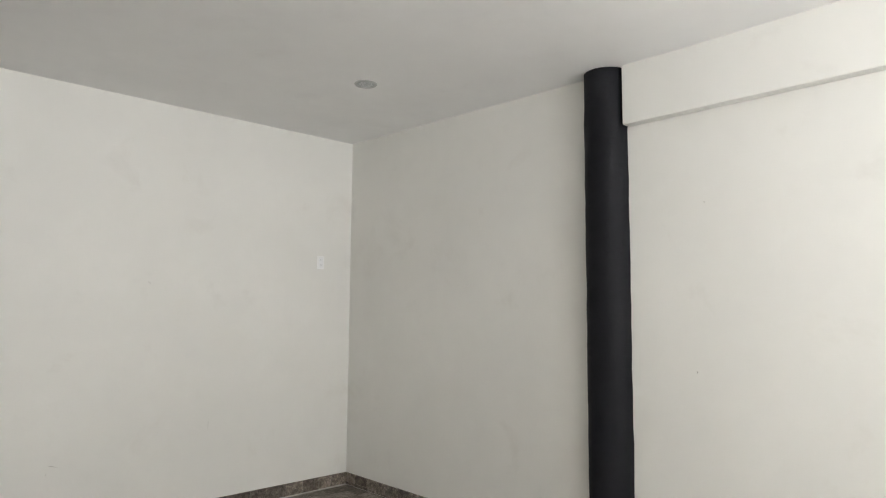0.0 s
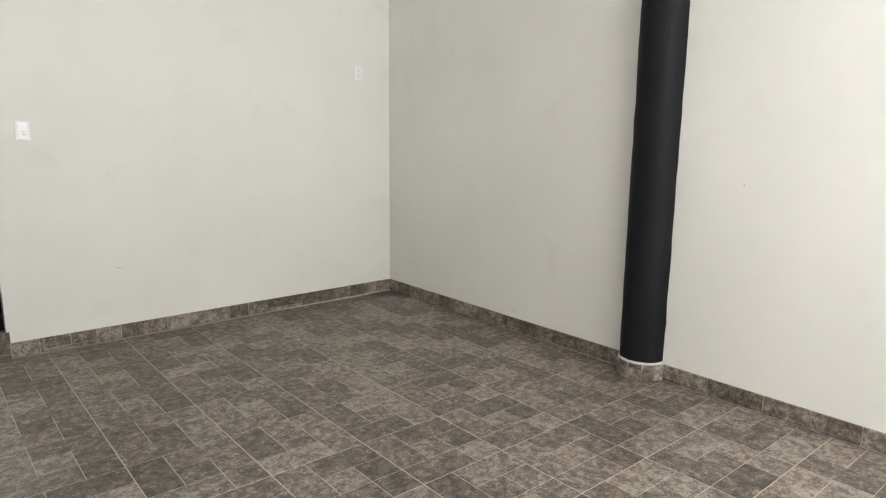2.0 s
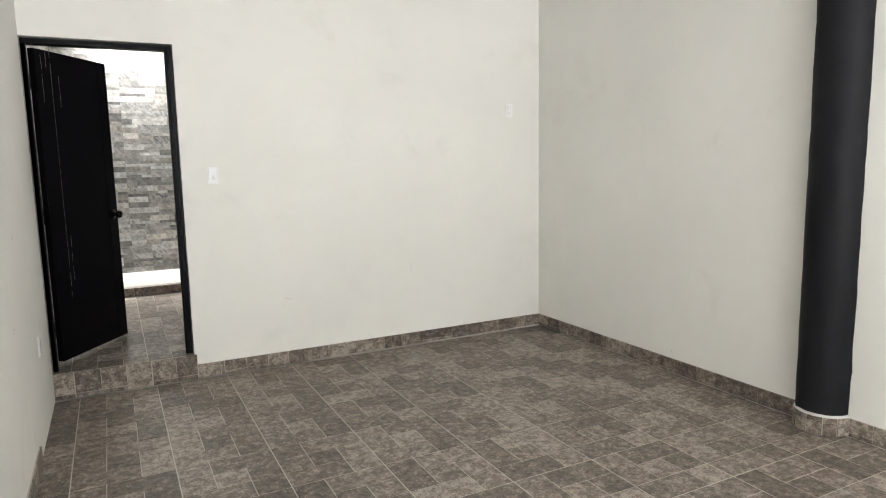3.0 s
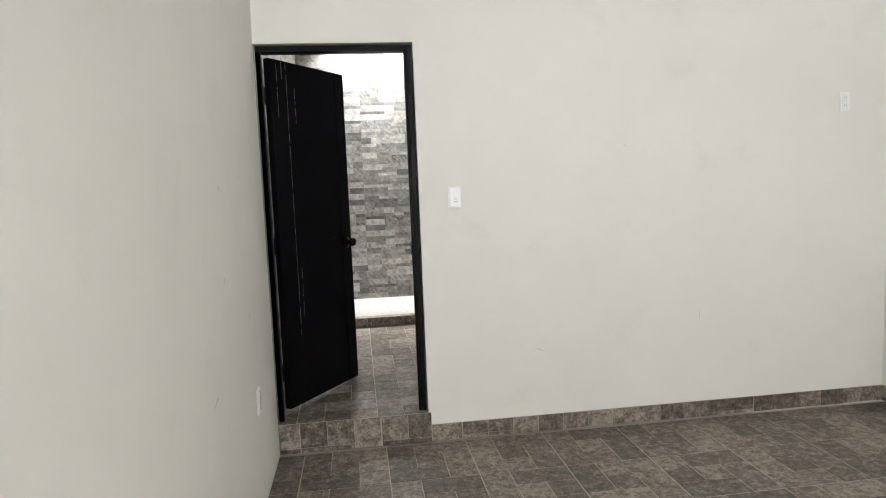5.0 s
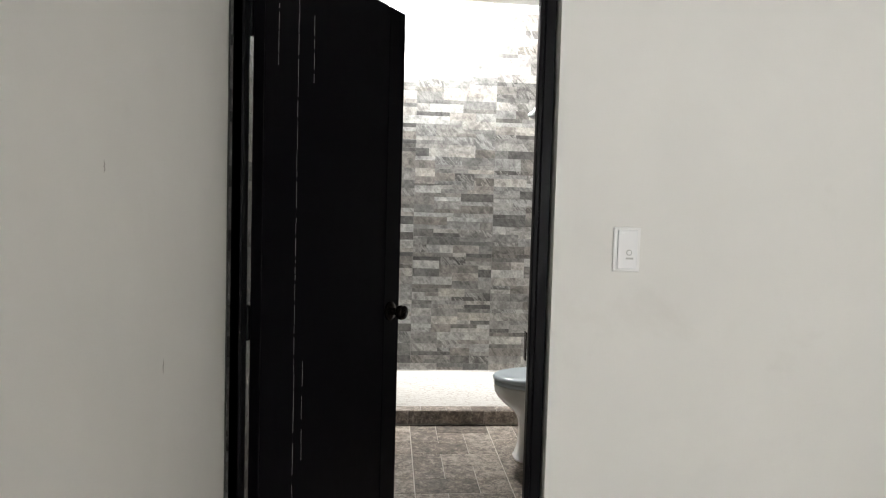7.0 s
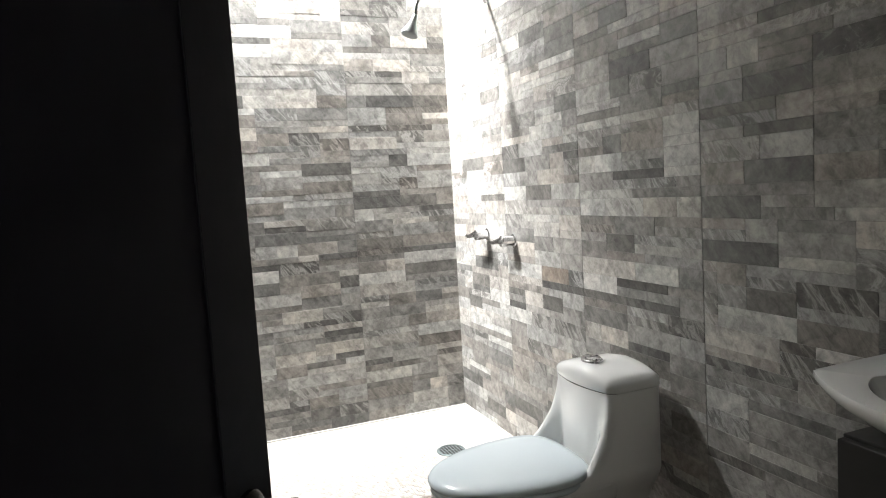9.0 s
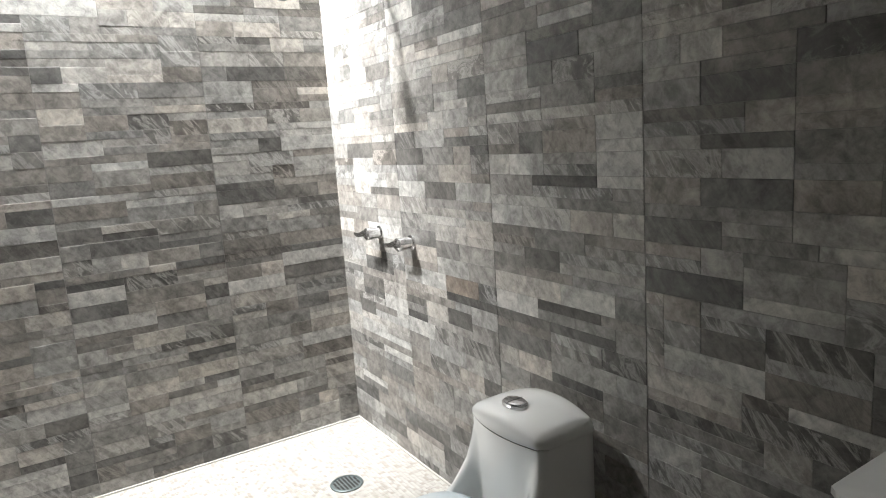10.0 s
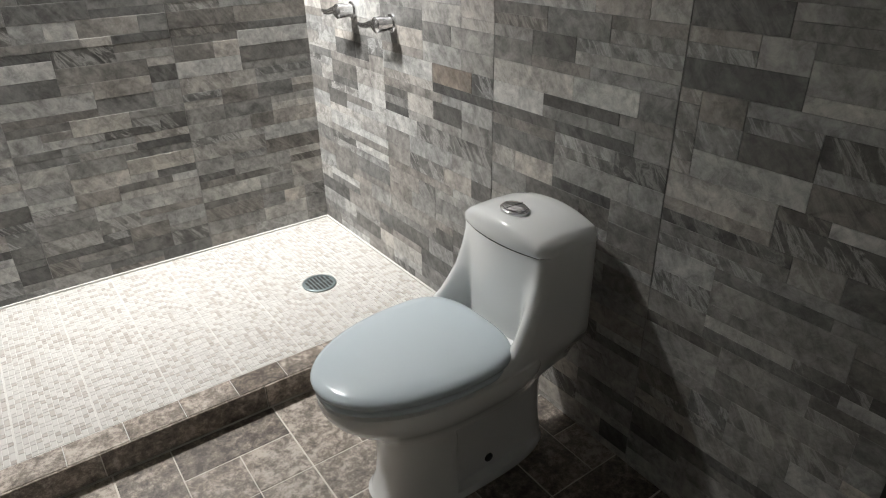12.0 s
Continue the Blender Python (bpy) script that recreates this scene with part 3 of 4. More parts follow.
# ---------------------------------------------------------------- wash basin on its cabinet
def build_basin():
    """Local x from the wall (0) into the room (negative), y across."""
    at = pose(BATH_W - 0.001, 0.485, 0.0)
    basin = thing("wash_basin", "white ceramic wash basin with a bowed front edge", "basin", at=at)
    zt = 1.118
    hw = 0.265

    def ring(front, half, z, bow):
        pts = []
        for i in range(41):
            u = -1 + 2 * i / 40
            pts.append((-front - bow * (1 - abs(u) ** 2.2), u * half, z))
        pts += [(-0.004, half, z), (-0.004, 0, z), (-0.004, -half, z)]
        return pts

    rings = [ring(0.10, 0.12, zt - 0.19, 0.05), ring(0.17, 0.19, zt - 0.14, 0.075), ring(0.24, 0.24, zt - 0.075, 0.095), ring(0.288, 0.258, zt - 0.035, 0.105), ring(0.30, hw, zt - 0.014, 0.11),
             ring(0.299, hw, zt - 0.004, 0.11), ring(0.293, hw - 0.006, zt, 0.108)]
    deep = [(0.16, 0.175, 0.0), (0.155, 0.17, -0.008), (0.14, 0.155, -0.035), (0.105, 0.12, -0.075), (0.05, 0.06, -0.095), (0.015, 0.018, -0.098)]
    bm = loft(rings, cap=(True, False))
    bm.verts.ensure_lookup_table()
    count = 44
    top = list(bm.verts)[-count:]
    last = top
    cx = -0.225
    angles = [math.atan2(v.co.y, v.co.x - cx) for v in top]
    for a, b, dz in deep:
        row = [bm.verts.new((cx + a * math.cos(t), b * math.sin(t) * 1.05, zt + dz)) for t in angles]
        for i in range(count):
            j = (i + 1) % count
            bm.faces.new((last[i], last[j], row[j], row[i]))
        last = row
    bm.faces.new(last)
    bmesh.ops.recalc_face_normals(bm, faces=bm.faces)
    part("bowl", bm, PORCELAIN, basin, smooth=50)
    cab = thing("vanity_cabinet", "black laminate vanity cabinet under the basin", "cabinet", at=pose(BATH_W - 0.001, 0.47, 0))
    z0 = bath_z(0.47)
    part("body", boxes(((-0.270, -0.245, z0), (-0.002, 0.245, zt - 0.115)), bevel=0.002), CABINET, cab)
    for y in (-0.243, 0.002):
        part("door", boxes(((-0.288, y, z0 + 0.06), (-0.271, y + 0.241, zt - 0.12)), bevel=0.002), CABINET, cab)


build_basin()


# ---------------------------------------------------------------- shower fittings
def build_shower():
    arm = thing("overhead_shower", "chrome shower head on a bent wall arm", "shower head")
    y, z = 2.575, 2.318
    xw = BATH_W
    pts = [(xw + 0.004, y, z), (xw - 0.10, y, z), (xw - 0.22, y, z), (xw - 0.27, y, z - 0.003)]
    for k in range(1, 8):
        a = radians(90 * k / 7)
        pts.append((xw - 0.27 - 0.065 * math.sin(a), y, z - 0.003 - 0.065 * (1 - math.cos(a))))
    pts.append((xw - 0.338, y, z - 0.10))
    part("arm", tube(pts, 0.0085), CHROME, arm, smooth=True)
    part("flange", turned(((0.0, 0.0), (0.028, 0.0), (0.026, 0.006), (0.012, 0.011), (0.0, 0.012)), pose(xw, y, z, 0, -90, 0), 24), CHROME, arm, smooth=True)
    part("head", turned(((0.0, 0.0), (0.011, 0.002), (0.012, 0.018), (0.016, 0.035), (0.026, 0.062), (0.037, 0.082), (0.038, 0.09), (0.034, 0.094), (0.0, 0.094)),
                               pose(xw - 0.338, y, z - 0.09, 0, 202, 0), 28), STEEL, arm, "steel bell-shaped head", smooth=True)
    for y, z in ((2.69, 1.262), (2.43, 1.245)):
        tap = thing("shower_tap", "chrome lever shower tap on the tiled wall", "tap", group="shower taps", at=pose(BATH_W, y, z))
        part("flange", turned(((0.0, 0.0), (0.030, 0.0), (0.029, 0.006), (0.020, 0.012), (0.0, 0.013)), pose(0, 0, 0, 0, -90, 0), 24), CHROME, tap, smooth=True)
        part("body", turned(((0.0, 0.01), (0.022, 0.01), (0.023, 0.03), (0.026, 0.045), (0.025, 0.064), (0.014, 0.073), (0.0, 0.074)), pose(0, 0, 0, 0, -90, 0), 24), CHROME, tap, smooth=True)
        part("lever", tube([(-0.055, 0.0, 0.004), (-0.062, 0.025, 0.002), (-0.066, 0.055, -0.006), (-0.069, 0.08, -0.008), (-0.071, 0.095, -0.004)], [0.016, 0.0135, 0.0105, 0.009, 0.0065]), CHROME, tap, smooth=True)
    drain = thing("floor_drain", "round steel floor drain in the mosaic", "drain", at=pose(1.40, 2.545, SHOWER + 0.001))
    part("rim", loft([[(r * math.cos(a), r * math.sin(a), z) for a in (2 * math.pi * i / 40 for i in range(40))] for r, z in ((0.064, 0.0), (0.064, 0.003), (0.062, 0.0045), (0.054, 0.0045), (0.053, 0.002))], cap=(True, True)), DRAIN, drain, smooth=40)
    # near-black strips on the drain plate; the openings' shade is their colour
    for i in range(7):
        x = -0.042 + 0.014 * i
        h = math.sqrt(0.052 ** 2 - x ** 2) - 0.002
        for s in (-1, 1):
            part("slot", boxes(((x - 0.004, min(s * 0.003, s * h), 0.002), (x + 0.004, max(s * 0.003, s * h), 0.0032))), GAP_SHADE, drain)


build_shower()


# ---------------------------------------------------------------- electrical plates and ceiling spot
def wall_plate(name, label, category, m, w, h, kind):
    """Built in the local x-z plane, facing -y."""
    ob = thing(name, label, category, at=m)
    part("plate", boxes(((-w / 2, -0.008, -h / 2), (w / 2, 0.0, h / 2)), bevel=0.003), PLATE, ob)
    if kind == "switch":
        part("rocker", boxes(((-w * 0.36, -0.014, -h * 0.44), (w * 0.36, -0.0075, h * 0.44)), bevel=0.002), WHITE_PLASTIC, ob)
        part("lamp_ring", turned(((0.0, 0.0), (0.008, 0.0), (0.008, 0.0012), (0.0, 0.0013)), pose(0.004, -0.0138, -0.008, 90), 20), GREY_PLASTIC, ob)
        part("lamp_lens", turned(((0.0, 0.0), (0.0055, 0.0), (0.0055, 0.0018), (0.0, 0.002)), pose(0.004, -0.0138, -0.008, 90), 20), WHITE_PLASTIC, ob)
        part("mark", boxes(((-0.004, -0.0147, -0.026), (0.016, -0.0138, -0.021))), GREY_PLASTIC, ob)
    else:
        part("insert", boxes(((-w * 0.28, -0.012, -h * 0.38), (w * 0.28, -0.0075, h * 0.38)), bevel=0.0015), WHITE_PLASTIC, ob)
        for z in (-0.022, 0.022):
            for x in (-0.007, 0.007):
                part("slot", boxes(((x - 0.0015, -0.0126, z - 0.005), (x + 0.0015, -0.0118, z + 0.005))), GREY_PLASTIC, ob)
    return ob


wall_plate("light_switch", "white plastic light switch on the wall beside the doorway", "switch", pose(1.043, 0, 1.398), 0.074, 0.118, "switch")
wall_plate("wall_socket", "white plastic socket high on the wall near the corner", "socket", pose(3.437, 0, 1.873), 0.068, 0.112, "socket")
wall_plate("wall_socket", "white plastic socket low on the wall, slightly tilted", "socket", pose(0, -0.608, 0.513, 0, 3, 90), 0.072, 0.118, "socket")
wall_plate("light_switch", "white plastic double switch on the wall", "switch", pose(ROOM_W, -4.115, 1.078, 0, 0, -90), 0.075, 0.118, "switch")

spot = thing("ceiling_spot", "round recessed ceiling spotlight, switched off", "ceiling light", at=pose(2.84, -1.41, CEIL - 0.0254))
part("bezel", loft([[(r * math.cos(a), r * math.sin(a), z) for a in (2 * math.pi * i / 40 for i in range(40))] for r, z in ((0.073, 0.0), (0.073, -0.004), (0.069, -0.008), (0.056, -0.006), (0.052, 0.0))]), GREY_PLASTIC, spot, smooth=40)
part("lens", turned(((0.0, -0.003), (0.053, -0.003), (0.053, -0.001), (0.0, -0.001)), None, 32), STEEL, spot)
for i in range(-3, 4):
    h = math.sqrt(0.05 ** 2 - (0.013 * i) ** 2)
    part("louvre", boxes(((0.013 * i - 0.0012, -h, -0.006), (0.013 * i + 0.0012, h, -0.003))), WHITE_PLASTIC, spot)


# ---------------------------------------------------------------- scuffs and small marks on the walls
def scuff(wall, pts, width, seed):
    """A thin smear along points on a wall; the last coordinate says which way it faces."""
    rng = random.Random(seed)
    bm = bmesh.new()
    a, b = Vector(pts[0]), Vector(pts[1])
    d = b - a
    nrm = Vector((1, 0, 0)) if wall == "w" else Vector((0, -1, 0)) if wall == "n" else Vector((-1, 0, 0))
    side = d.cross(nrm).normalized()
    left, right = [], []
    for i in range(9):
        u = i / 8
        p = a + d * u + nrm * 0.0012 + side * rng.uniform(-0.3, 0.3) * width
        wd = width * math.sin(math.pi * (0.06 + 0.88 * u)) * rng.uniform(0.4, 1.0)
        left.append(bm.verts.new(p + side * wd / 2))
        right.append(bm.verts.new(p - side * wd / 2))
    for i in range(8):
        bm.faces.new((left[i], left[i + 1], right[i + 1], right[i]))
    tagged(part("scuff", bm, SCUFF), "small grey scuff mark on the painted wall", "scuff", kind="structure")


scuff("n", ((1.49, 0, 0.50), (1.55, 0, 0.48)), 0.005, 1)
scuff("n", ((1.483, 0, 0.449), (1.485, 0, 0.439)), 0.005, 2)
scuff("n", ((2.04, 0, 1.665), (2.06, 0, 1.65)), 0.004, 8)
scuff("n", ((2.51, 0, 0.66), (2.508, 0, 0.60)), 0.003, 9)
scuff("w", ((0, -1.15, 1.165), (0, -1.153, 1.135)), 0.011, 3)
scuff("w", ((0, -0.68, 0.945), (0, -0.685, 0.915)), 0.009, 5)
scuff("w", ((0, -1.14, 1.50), (0, -1.144, 1.48)), 0.008, 10)
scuff("w", ((0, -0.71, 1.54), (0, -0.71, 1.52)), 0.006, 11)
scuff("w", ((0, -0.46, 1.195), (0, -0.462, 1.165)), 0.007, 12)
scuff("w", ((0, -1.38, 0.79), (0, -1.455, 0.77)), 0.008, 4)
scuff("e", ((ROOM_W, -1.555, 0.135), (ROOM_W, -1.54, 0.157)), 0.006, 6)
scuff("e", ((ROOM_W, -3.12, 1.175), (ROOM_W, -3.124, 1.163)), 0.010, 7)
scuff("e", ((ROOM_W, -3.185, 2.065), (ROOM_W, -3.187, 2.055)), 0.006, 14)
scuff("e", ((ROOM_W, -2.455, 2.47), (ROOM_W, -2.457, 2.43)), 0.008, 15)


# ---------------------------------------------------------------- tiles: baseboard, riser, curb, floors, walls
LAYOUT = ((0, 0, 2, 1), (2, 0, 3, 1), (0, 1, 1, 3), (1, 1, 2, 2), (2, 1, 3, 2), (1, 2, 3, 3))


def tile_mesh(name, w, h, turn=0, u0=0.0, u1=1.0, v0=0.0, v1=1.0, depth=0.003, gap=0.0034, joint=0.0048):
    """A printed tile of six stones in thirds, or the part of it between u0..u1 and v0..v1, upright in x-z."""
    bm = bmesh.new()
    for a, b, c, d in LAYOUT:
        q = [(a / 3, b / 3), (c / 3, d / 3)]
        for _ in range(turn):
            q = [(1 - y, x) for x, y in q]
        xs, ys = sorted(p[0] for p in q), sorted(p[1] for p in q)
        lo = [max(xs[0], u0), max(ys[0], v0)]
        hi = [min(xs[1], u1), min(ys[1], v1)]
        if hi[0] - lo[0] < 0.02 or hi[1] - lo[1] < 0.02:
            continue
        g = [gap / 2 if lo[0] > u0 + 1e-6 else joint / 2, gap / 2 if lo[1] > v0 + 1e-6 else joint / 2, gap / 2 if hi[0] < u1 - 1e-6 else joint / 2, gap / 2 if hi[1] < v1 - 1e-6 else joint / 2]
        plate(bm, (lo[0] - u0) * TILE + g[0], (lo[1] - v0) * TILE + g[1], (hi[0] - u0) * TILE - g[2], (hi[1] - v0) * TILE - g[3], depth, 0.0012)
    return bm


def shared(name, bm, mat):
    me = bpy.data.meshes.new(name)
    bm.normal_update()
    bm.to_mesh(me)
    bm.free()
    me.materials.append(mat)
    return me


def put(name, me, parent, m):
    ob = new(name, me)
    ob.parent = parent
    ob.matrix_basis = m
    return ob


rng = random.Random(11)

# baseboards
def baseboard(name, start, length, heading, first):
    """A run of cut tiles 0.1 m high; start is its foot, heading the turn about z, first the width of its first piece."""
    base = thing(name, "baseboard of cut brown stone-look tiles with pale joints", "baseboard", kind="structure")
    bm = boxes(((0, -0.006, 0.0), (length, 0.0, 0.098)))
    bm.transform(pose(*start, 0, 0, heading))
    part("mortar", bm, GROUT_PALE_BASE, base)
    at, w = 0.0, first
    while at < length - 0.01:
        w = min(w, length - at)
        me = shared("tile", cut_tile(w, 0.1, rng.randrange(4), rng.choice((0.0, 0.28, 0.62, 0.66))), FLOOR_TILE)
        put("tile", me, base, pose(*start, 0, 0, heading) @ pose(at, 0, 0))
        at += w
        w = TILE


def cut_tile(w, h, turn, v):
    v = min(v, 1 - h / TILE)
    return tile_mesh("tile", w, h, turn, 0.0, w / TILE, v, v + h / TILE, depth=0.012)


GROUT_PALE_BASE = plain("baseboard_grout", (0.46, 0.42, 0.37), 0.85, grain=0.15, size=25)
baseboard("baseboard_north", (0.862, 0.0, 0.0), ROOM_W - 0.862, 0, 0.177)
baseboard("baseboard_east", (ROOM_W, 0.0, 0.0), 2.465, -90, 0.40)
baseboard("baseboard_east_far", (ROOM_W, -2.755, 0.0), -2.755 - ROOM_S, -90, 0.12)
baseboard("baseboard_west", (0.0, ROOM_S, 0.0), -1.01 - ROOM_S, 90, 0.4)

# riser of the doorway's step
riser = thing("step_riser", "step into the bathroom faced with brown stone-look tiles", "step", kind="structure")
part("mortar", boxes(((0.0, -0.006, 0.0), (0.862, 0.0, STEP - 0.002))), GROUT_PALE_BASE, riser)
for x0, x1, turn in ((0.0, 0.117, 1), (0.117, 0.574, 2), (0.574, 0.862, 0)):
    me = shared("tile", tile_mesh("tile", 0, 0, turn, 0.0, min((x1 - x0) / TILE, 1.0), 0.27, 0.27 + STEP / TILE, depth=0.012), FLOOR_TILE)
    put("tile", me, riser, pose(x0, 0, 0))

# floor tiles of the room
floor_tiles = [shared("tile", laid_flat(tile_mesh("tile", TILE, TILE, k)), FLOOR_TILE) for k in range(4)]
X0, Y0 = 0.14 - TILE, -0.022
for i in range(9):
    for j in range(19):
        x, y = X0 + i * TILE, Y0 - (j + 1) * TILE
        put("tile", floor_tiles[rng.choice((0, 0, 0, 0, 2))], floor, pose(x, y, -0.0075))

# bathroom floor tiles, cut at the threshold and the shower
tilt = math.degrees(math.atan(SLOPE))
BX, BY = 0.546 - 2 * 0.45, 0.294 - TILE
for i in range(5):
    for j in range(5):
        x, y = BX + i * TILE, BY + j * TILE
        v0 = max(0.0, -y / TILE)
        v1 = min(1.0, (CURB_Y - 0.004 - y) / TILE)
        if v1 - v0 < 0.02:
            continue
        turn = rng.choice((0, 0, 2))
        me = floor_tiles[turn] if v0 == 0 and v1 == 1 else shared("tile", laid_flat(tile_mesh("tile", TILE, TILE, turn, 0, 1, v0, v1)), FLOOR_TILE)
        y = y + v0 * TILE
        put("tile", me, floor_bath, pose(x, y, bath_z(y) - 0.0075, tilt))

# shower curb: pieces on top and in front
curb = thing("shower_curb", "low shower curb faced with cut brown stone-look tiles", "curb", kind="structure")
bz = bath_z(CURB_Y)
part("mortar", boxes(((BATH_L, CURB_Y, bz - 0.02), (BATH_W + 0.004, CURB_Y + 0.09, SHOWER - 0.004))), GROUT, curb)
for k in range(12):
    x0 = BATH_L + 0.045 + (k - 1) * 0.1517
    x1 = min(x0 + 0.1517, BATH_W)
    x0 = max(x0, BATH_L)
    if x1 - x0 < 0.02:
        continue
    bm = bmesh.new()
    plate(bm, 0.0012, 0.0005, x1 - x0 - 0.0012, 0.088, 0.006, 0.001)
    put("top_tile", shared("top_tile", laid_flat(bm), FLOOR_TILE), curb, pose(x0, CURB_Y, SHOWER - 0.005))
for x0, x1 in ((BATH_L, 0.096), (0.096, 0.546), (0.546, 1.0), (1.0, 1.455), (1.455, BATH_W)):
    bm = bmesh.new()
    plate(bm, 0.0014, 0.0, x1 - x0 - 0.0014, SHOWER - bz - 0.001, 0.006, 0.001)
    put("front_tile", shared("front_tile", bm, FLOOR_TILE), curb, pose(x0, CURB_Y, bz))

# mosaic of the shower floor: countless little stones
def mosaic_floor():
    sets = {"pale": ([], []), "beige": ([], [])}
    rr = random.Random(5)
    u = 0.0150
    x_lo, x_hi, y_lo, y_hi = BATH_L + 0.004, BATH_W - 0.002, CURB_Y + 0.092, BATH_N - 0.002

    def stone(x0, y0, x1, y1, tone):
        verts, faces = sets[tone]
        g, c, h = 0.0008, 0.0005, 0.0032
        if math.hypot((x0 + x1) / 2 - 1.40, (y0 + y1) / 2 - 2.545) < 0.067:
            return
        k = len(verts)
        for z, s in ((SHOWER - 0.004, g), (SHOWER - 0.004 + h, g), (SHOWER - 0.004 + h + c, g + c)):
            verts.extend(((x0 + s, y0 + s, z), (x1 - s, y0 + s, z), (x1 - s, y1 - s, z), (x0 + s, y1 - s, z)))
        for r in (0, 4):
            for i in range(4):
                j = (i + 1) % 4
                faces.append((k + r + i, k + r + j, k + r + 4 + j, k + r + 4 + i))
        faces.append((k + 8, k + 9, k + 10, k + 11))

    x, col = x_lo, 0
    while x < x_hi - 0.004:
        x1 = min(x + u, x_hi)
        y = y_lo - rr.choice((0, 1, 2)) * u
        long_one = rr.random() < 0.5
        row = 0
        while y < y_hi - 0.004:
            step = u * (2.1 if long_one else 1.05)
            a, b = max(y, y_lo), min(y + step, y_hi)
            if b - a > 0.004:
                stone(x, a, x1, b, "beige" if (not long_one and rr.random() < 0.62) or (long_one and rr.random() < 0.07) else "pale")
            y += step
            row += 1
            if row % 14 == 0:
                y += 0.002
            long_one = not long_one if rr.random() < 0.86 else long_one
        col += 1
        x = x1 + (0.0042 if col % 13 == 0 else 0)
    for tone, mat, label in (("pale", MOSAIC, "small cream mosaic stones"), ("beige", MOSAIC_BEIGE, "small beige mosaic stones")):
        me = bpy.data.meshes.new("mosaic")
        me.from_pydata(sets[tone][0], [], sets[tone][1])
        me.materials.append(mat)
        ob = new("mosaic", me)
        ob.parent = floor_shower
        tagged(ob, label, kind="stuff")


mosaic_floor()
for name, lo, hi in (("trim_shower_north", (BATH_L, BATH_N - 0.007, SHOWER - 0.002), (BATH_W - 0.008, BATH_N + 0.003, SHOWER + 0.007)),
                     ("trim_shower_east", (BATH_W - 0.007, CURB_Y + 0.09, SHOWER - 0.002), (BATH_W + 0.003, BATH_N + 0.003, SHOWER + 0.007))):
    structure(name, boxes((lo, hi), bevel=0.0025), GROUT_PALE, "pale grout joint between the shower floor and the tiled wall", "trim")

# slate strips on the bathroom's walls
PANEL_W, PANEL_H = 0.588, 0.295
COLS, ROWS = 12, 10
CW, RH = PANEL_W / COLS, PANEL_H / ROWS
strip_meshes = {}


def strip_mesh(w, h, mat, short=0.0):
    key = (w, h, mat.name, round(short, 3))
    if key not in strip_meshes:
        bm = bmesh.new()
        plate(bm, 0.0004, 0.0004, w * CW - short - 0.0004, h * RH - 0.0004, 0.009, 0.0005)
        strip_meshes[key] = shared("slate_strip", bm, mat)
    return strip_meshes[key]


def strip_layout(cols, rows, pins, rr):
    """Pieces (col, row, width, height, material): pinned ones first, then a random bond that keeps to the panels."""
    used, out = set(), []
    for c, r, w, h, mat in pins:
        cells = {(c + i, r + j) for i in range(w) for j in range(h)}
        if cells & used:
            continue
        used |= cells
        out.append((c, r, w, h, mat))
    for r in range(rows):
        for c in range(cols):
            if (c, r) in used:
                continue
            h = rr.choice((1, 1, 1, 1, 2, 2, 2, 2, 2))
            w = rr.choice((3, 4, 4, 5, 5, 6)) if h == 1 else rr.choice((2, 3, 3, 4, 4, 5))
            h = min(h, ROWS - r % ROWS, rows - r)
            room = 0
            while room < COLS - c % COLS and c + room < cols and (c + room, r) not in used:
                room += 1
            if room - w in (1,):
                w += 1
            w = min(w, room)
            while h > 1 and any((c + i, r + j) in used for i in range(w) for j in range(h)):
                h -= 1
            used |= {(c + i, r + j) for i in range(w) for j in range(h)}
            out.append((c, r, w, h, SLATE))
    return out


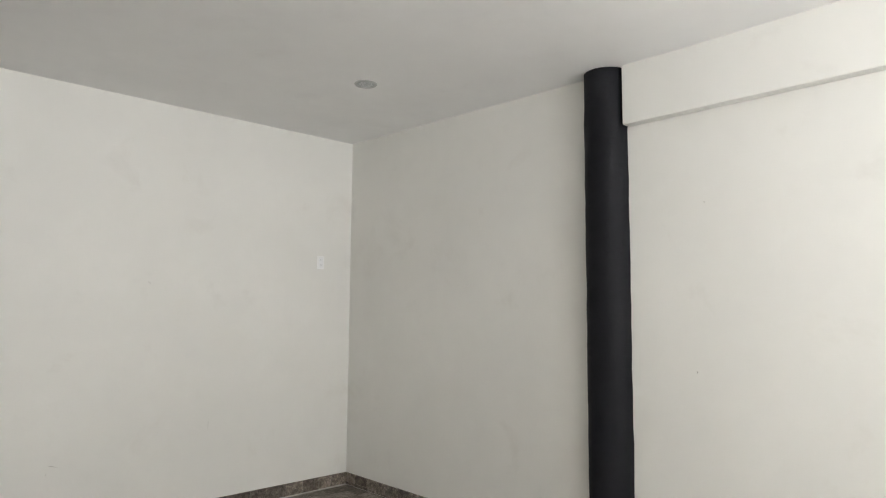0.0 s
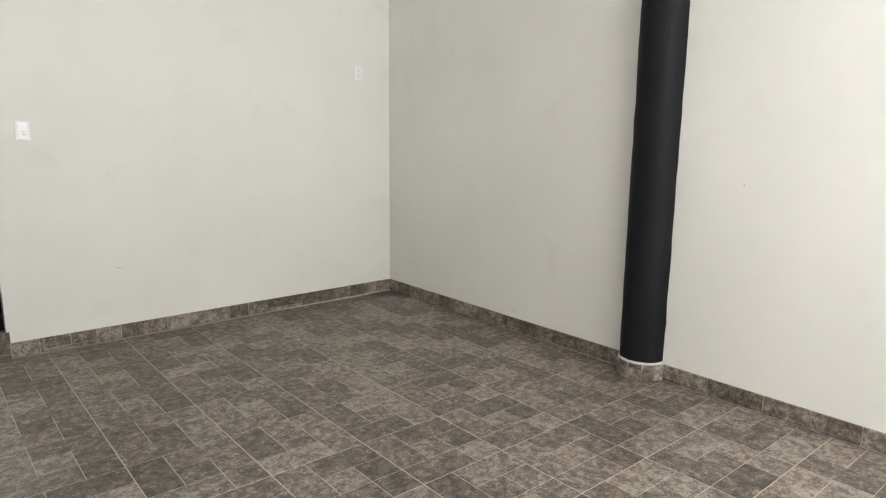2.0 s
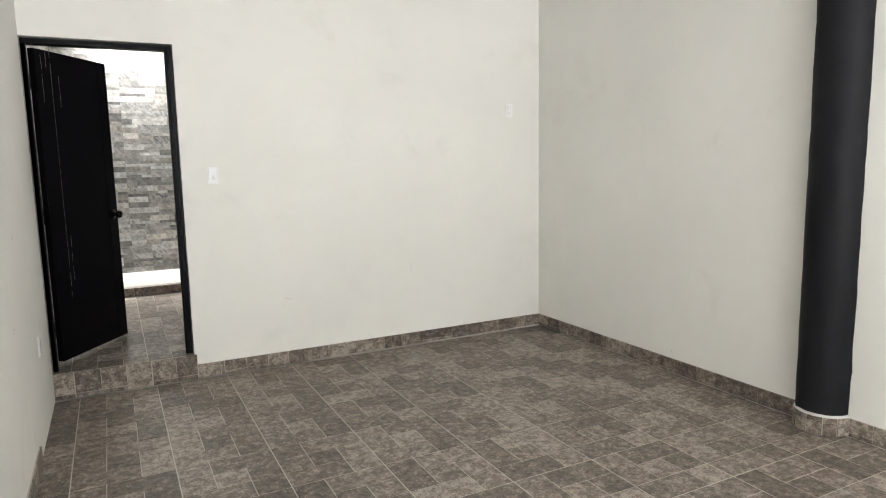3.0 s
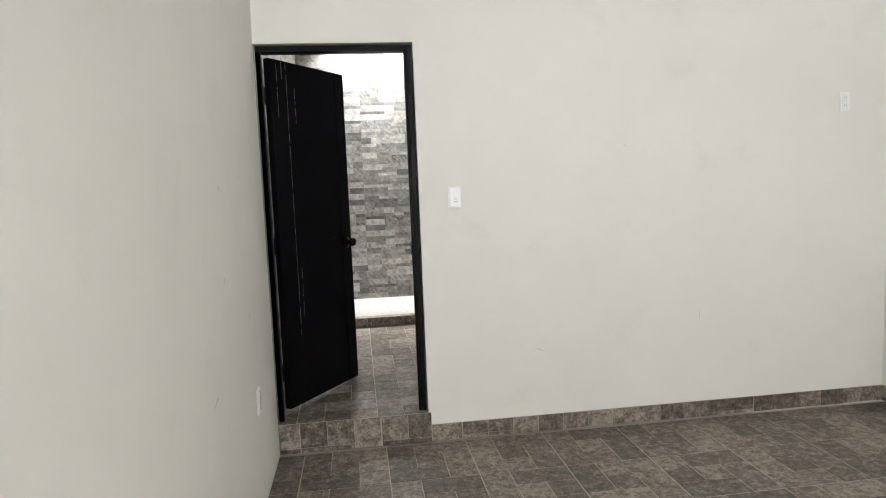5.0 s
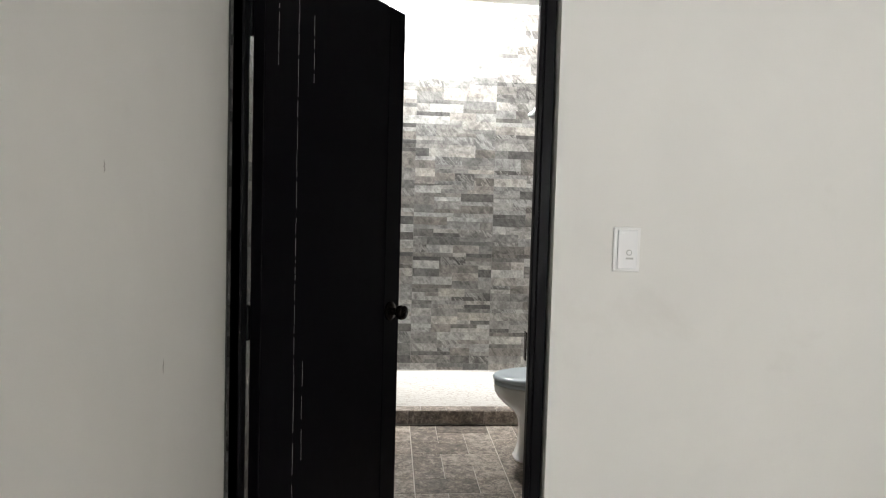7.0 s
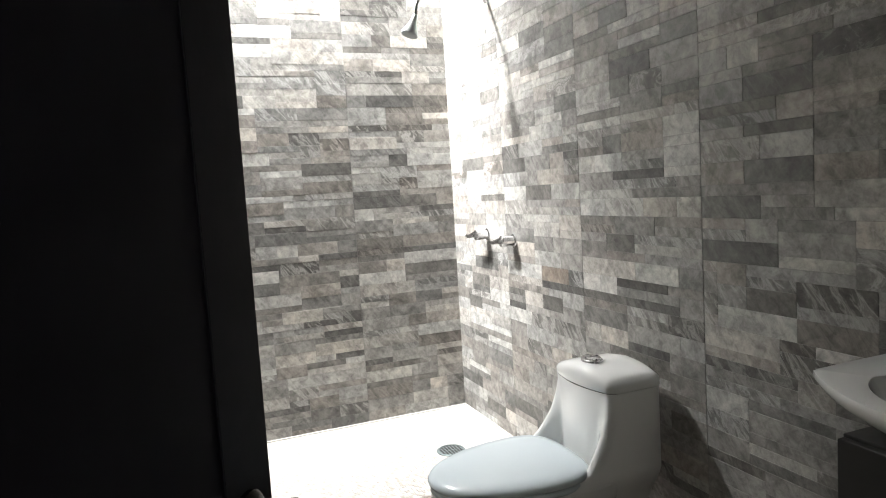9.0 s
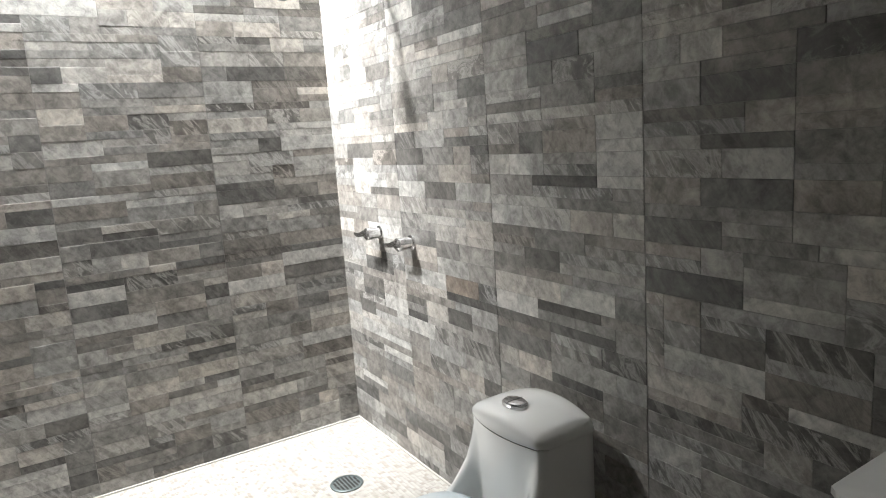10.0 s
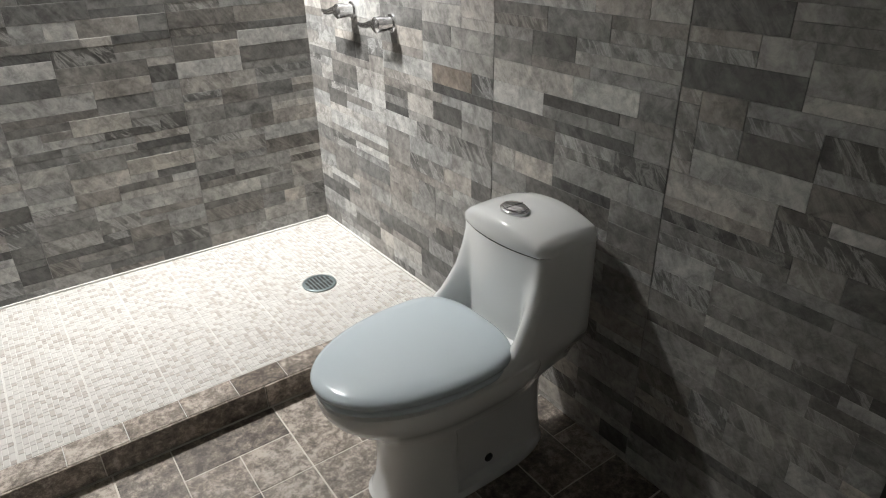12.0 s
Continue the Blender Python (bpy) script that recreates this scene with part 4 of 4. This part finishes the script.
def tile_wall(parent, m, length, height, shift, pins, near, seed):
    """m: pose of the wall's lower corner, x along it, facing -y. shift: where the first full panel begins. near: stretch whose strips are parts."""
    rr = random.Random(seed)
    lead = math.ceil(shift / PANEL_W) * PANEL_W - shift
    cols, rows = math.ceil((length + lead) / CW), math.ceil(height / RH)
    rest = bmesh.new()
    pieces = strip_layout(cols, rows, [(round((u + lead) / CW), round(z / RH), w, h, mat) for u, z, w, h, mat in pins], rr)
    inside = []
    for c, r, w, h, mat in pieces:
        x0, x1, z0 = c * CW - lead, (c + w) * CW - lead, r * RH
        if x1 < 0.01 or x0 > length - 0.01:
            continue
        inside.append((max(x0, 0.0), min(x1, length), z0, min(z0 + h * RH, height), w, h, mat, x0 >= 0 and x1 <= length and z0 + h * RH <= height, (c + w) % COLS == 0))
    a, b, c, d = near
    def rank(p):
        return max(a - p[0], p[1] - b, c - p[2], p[3] - d, 0)
    order = sorted(range(len(inside)), key=lambda k: (rank(inside[k]), k))
    chosen = set(order[:300])
    for k, (x0, x1, z0, z1, w, h, mat, whole, edge) in enumerate(inside):
        jut = rr.uniform(-0.0004, 0.0004)
        if whole and (k in chosen or mat is not SLATE):
            put("slate_strip", strip_mesh(w, h, mat, 0.0018 if edge else 0.0), parent, m @ pose(x0, jut, z0))
        else:
            plate(rest, x0 + 0.0004, z0 + 0.0004, x1 - 0.0004, z1 - 0.0004, 0.009 - jut, 0.0005)
    rest.transform(m)
    tagged(part("slate_strips", rest, SLATE, parent), "more grey slate strips", kind="stuff")


tile_wall(wall_bath_north, pose(BATH_L, BATH_N + 0.008, SHOWER), BATH_W - BATH_L, 2.86, 0.617,
          ((0.953, 0.39, 4, 2, SLATE_PALE), (0.80, 0.575, 4, 2, SLATE_PALE), (0.62, 1.455, 3, 2, SLATE_PALE), (1.20, 0.22, 5, 2, SLATE_PALE)), (0.1, 1.75, 0.0, 2.2), 3)
tile_wall(wall_bath_east, pose(BATH_W + 0.008, BATH_N, 0.18, 0, 0, -90), BATH_N - 0.146, 2.71, 0.0,
          ((1.80, 0.885, 5, 2, SLATE_PALE), (0.885, 0.915, 4, 2, SLATE_RUST), (1.45, 0.97, 4, 2, SLATE_PALE)), (0.55, 2.3, 0.05, 1.8), 8)
tile_wall(bpy.data.objects["wall_bath_west"], pose(BATH_L - 0.002, 0.14, 0.18, 0, 0, 90), BATH_N - 0.146, 2.71, 0.0, (), (2.0, 2.9, 1.8, 2.7), 9)
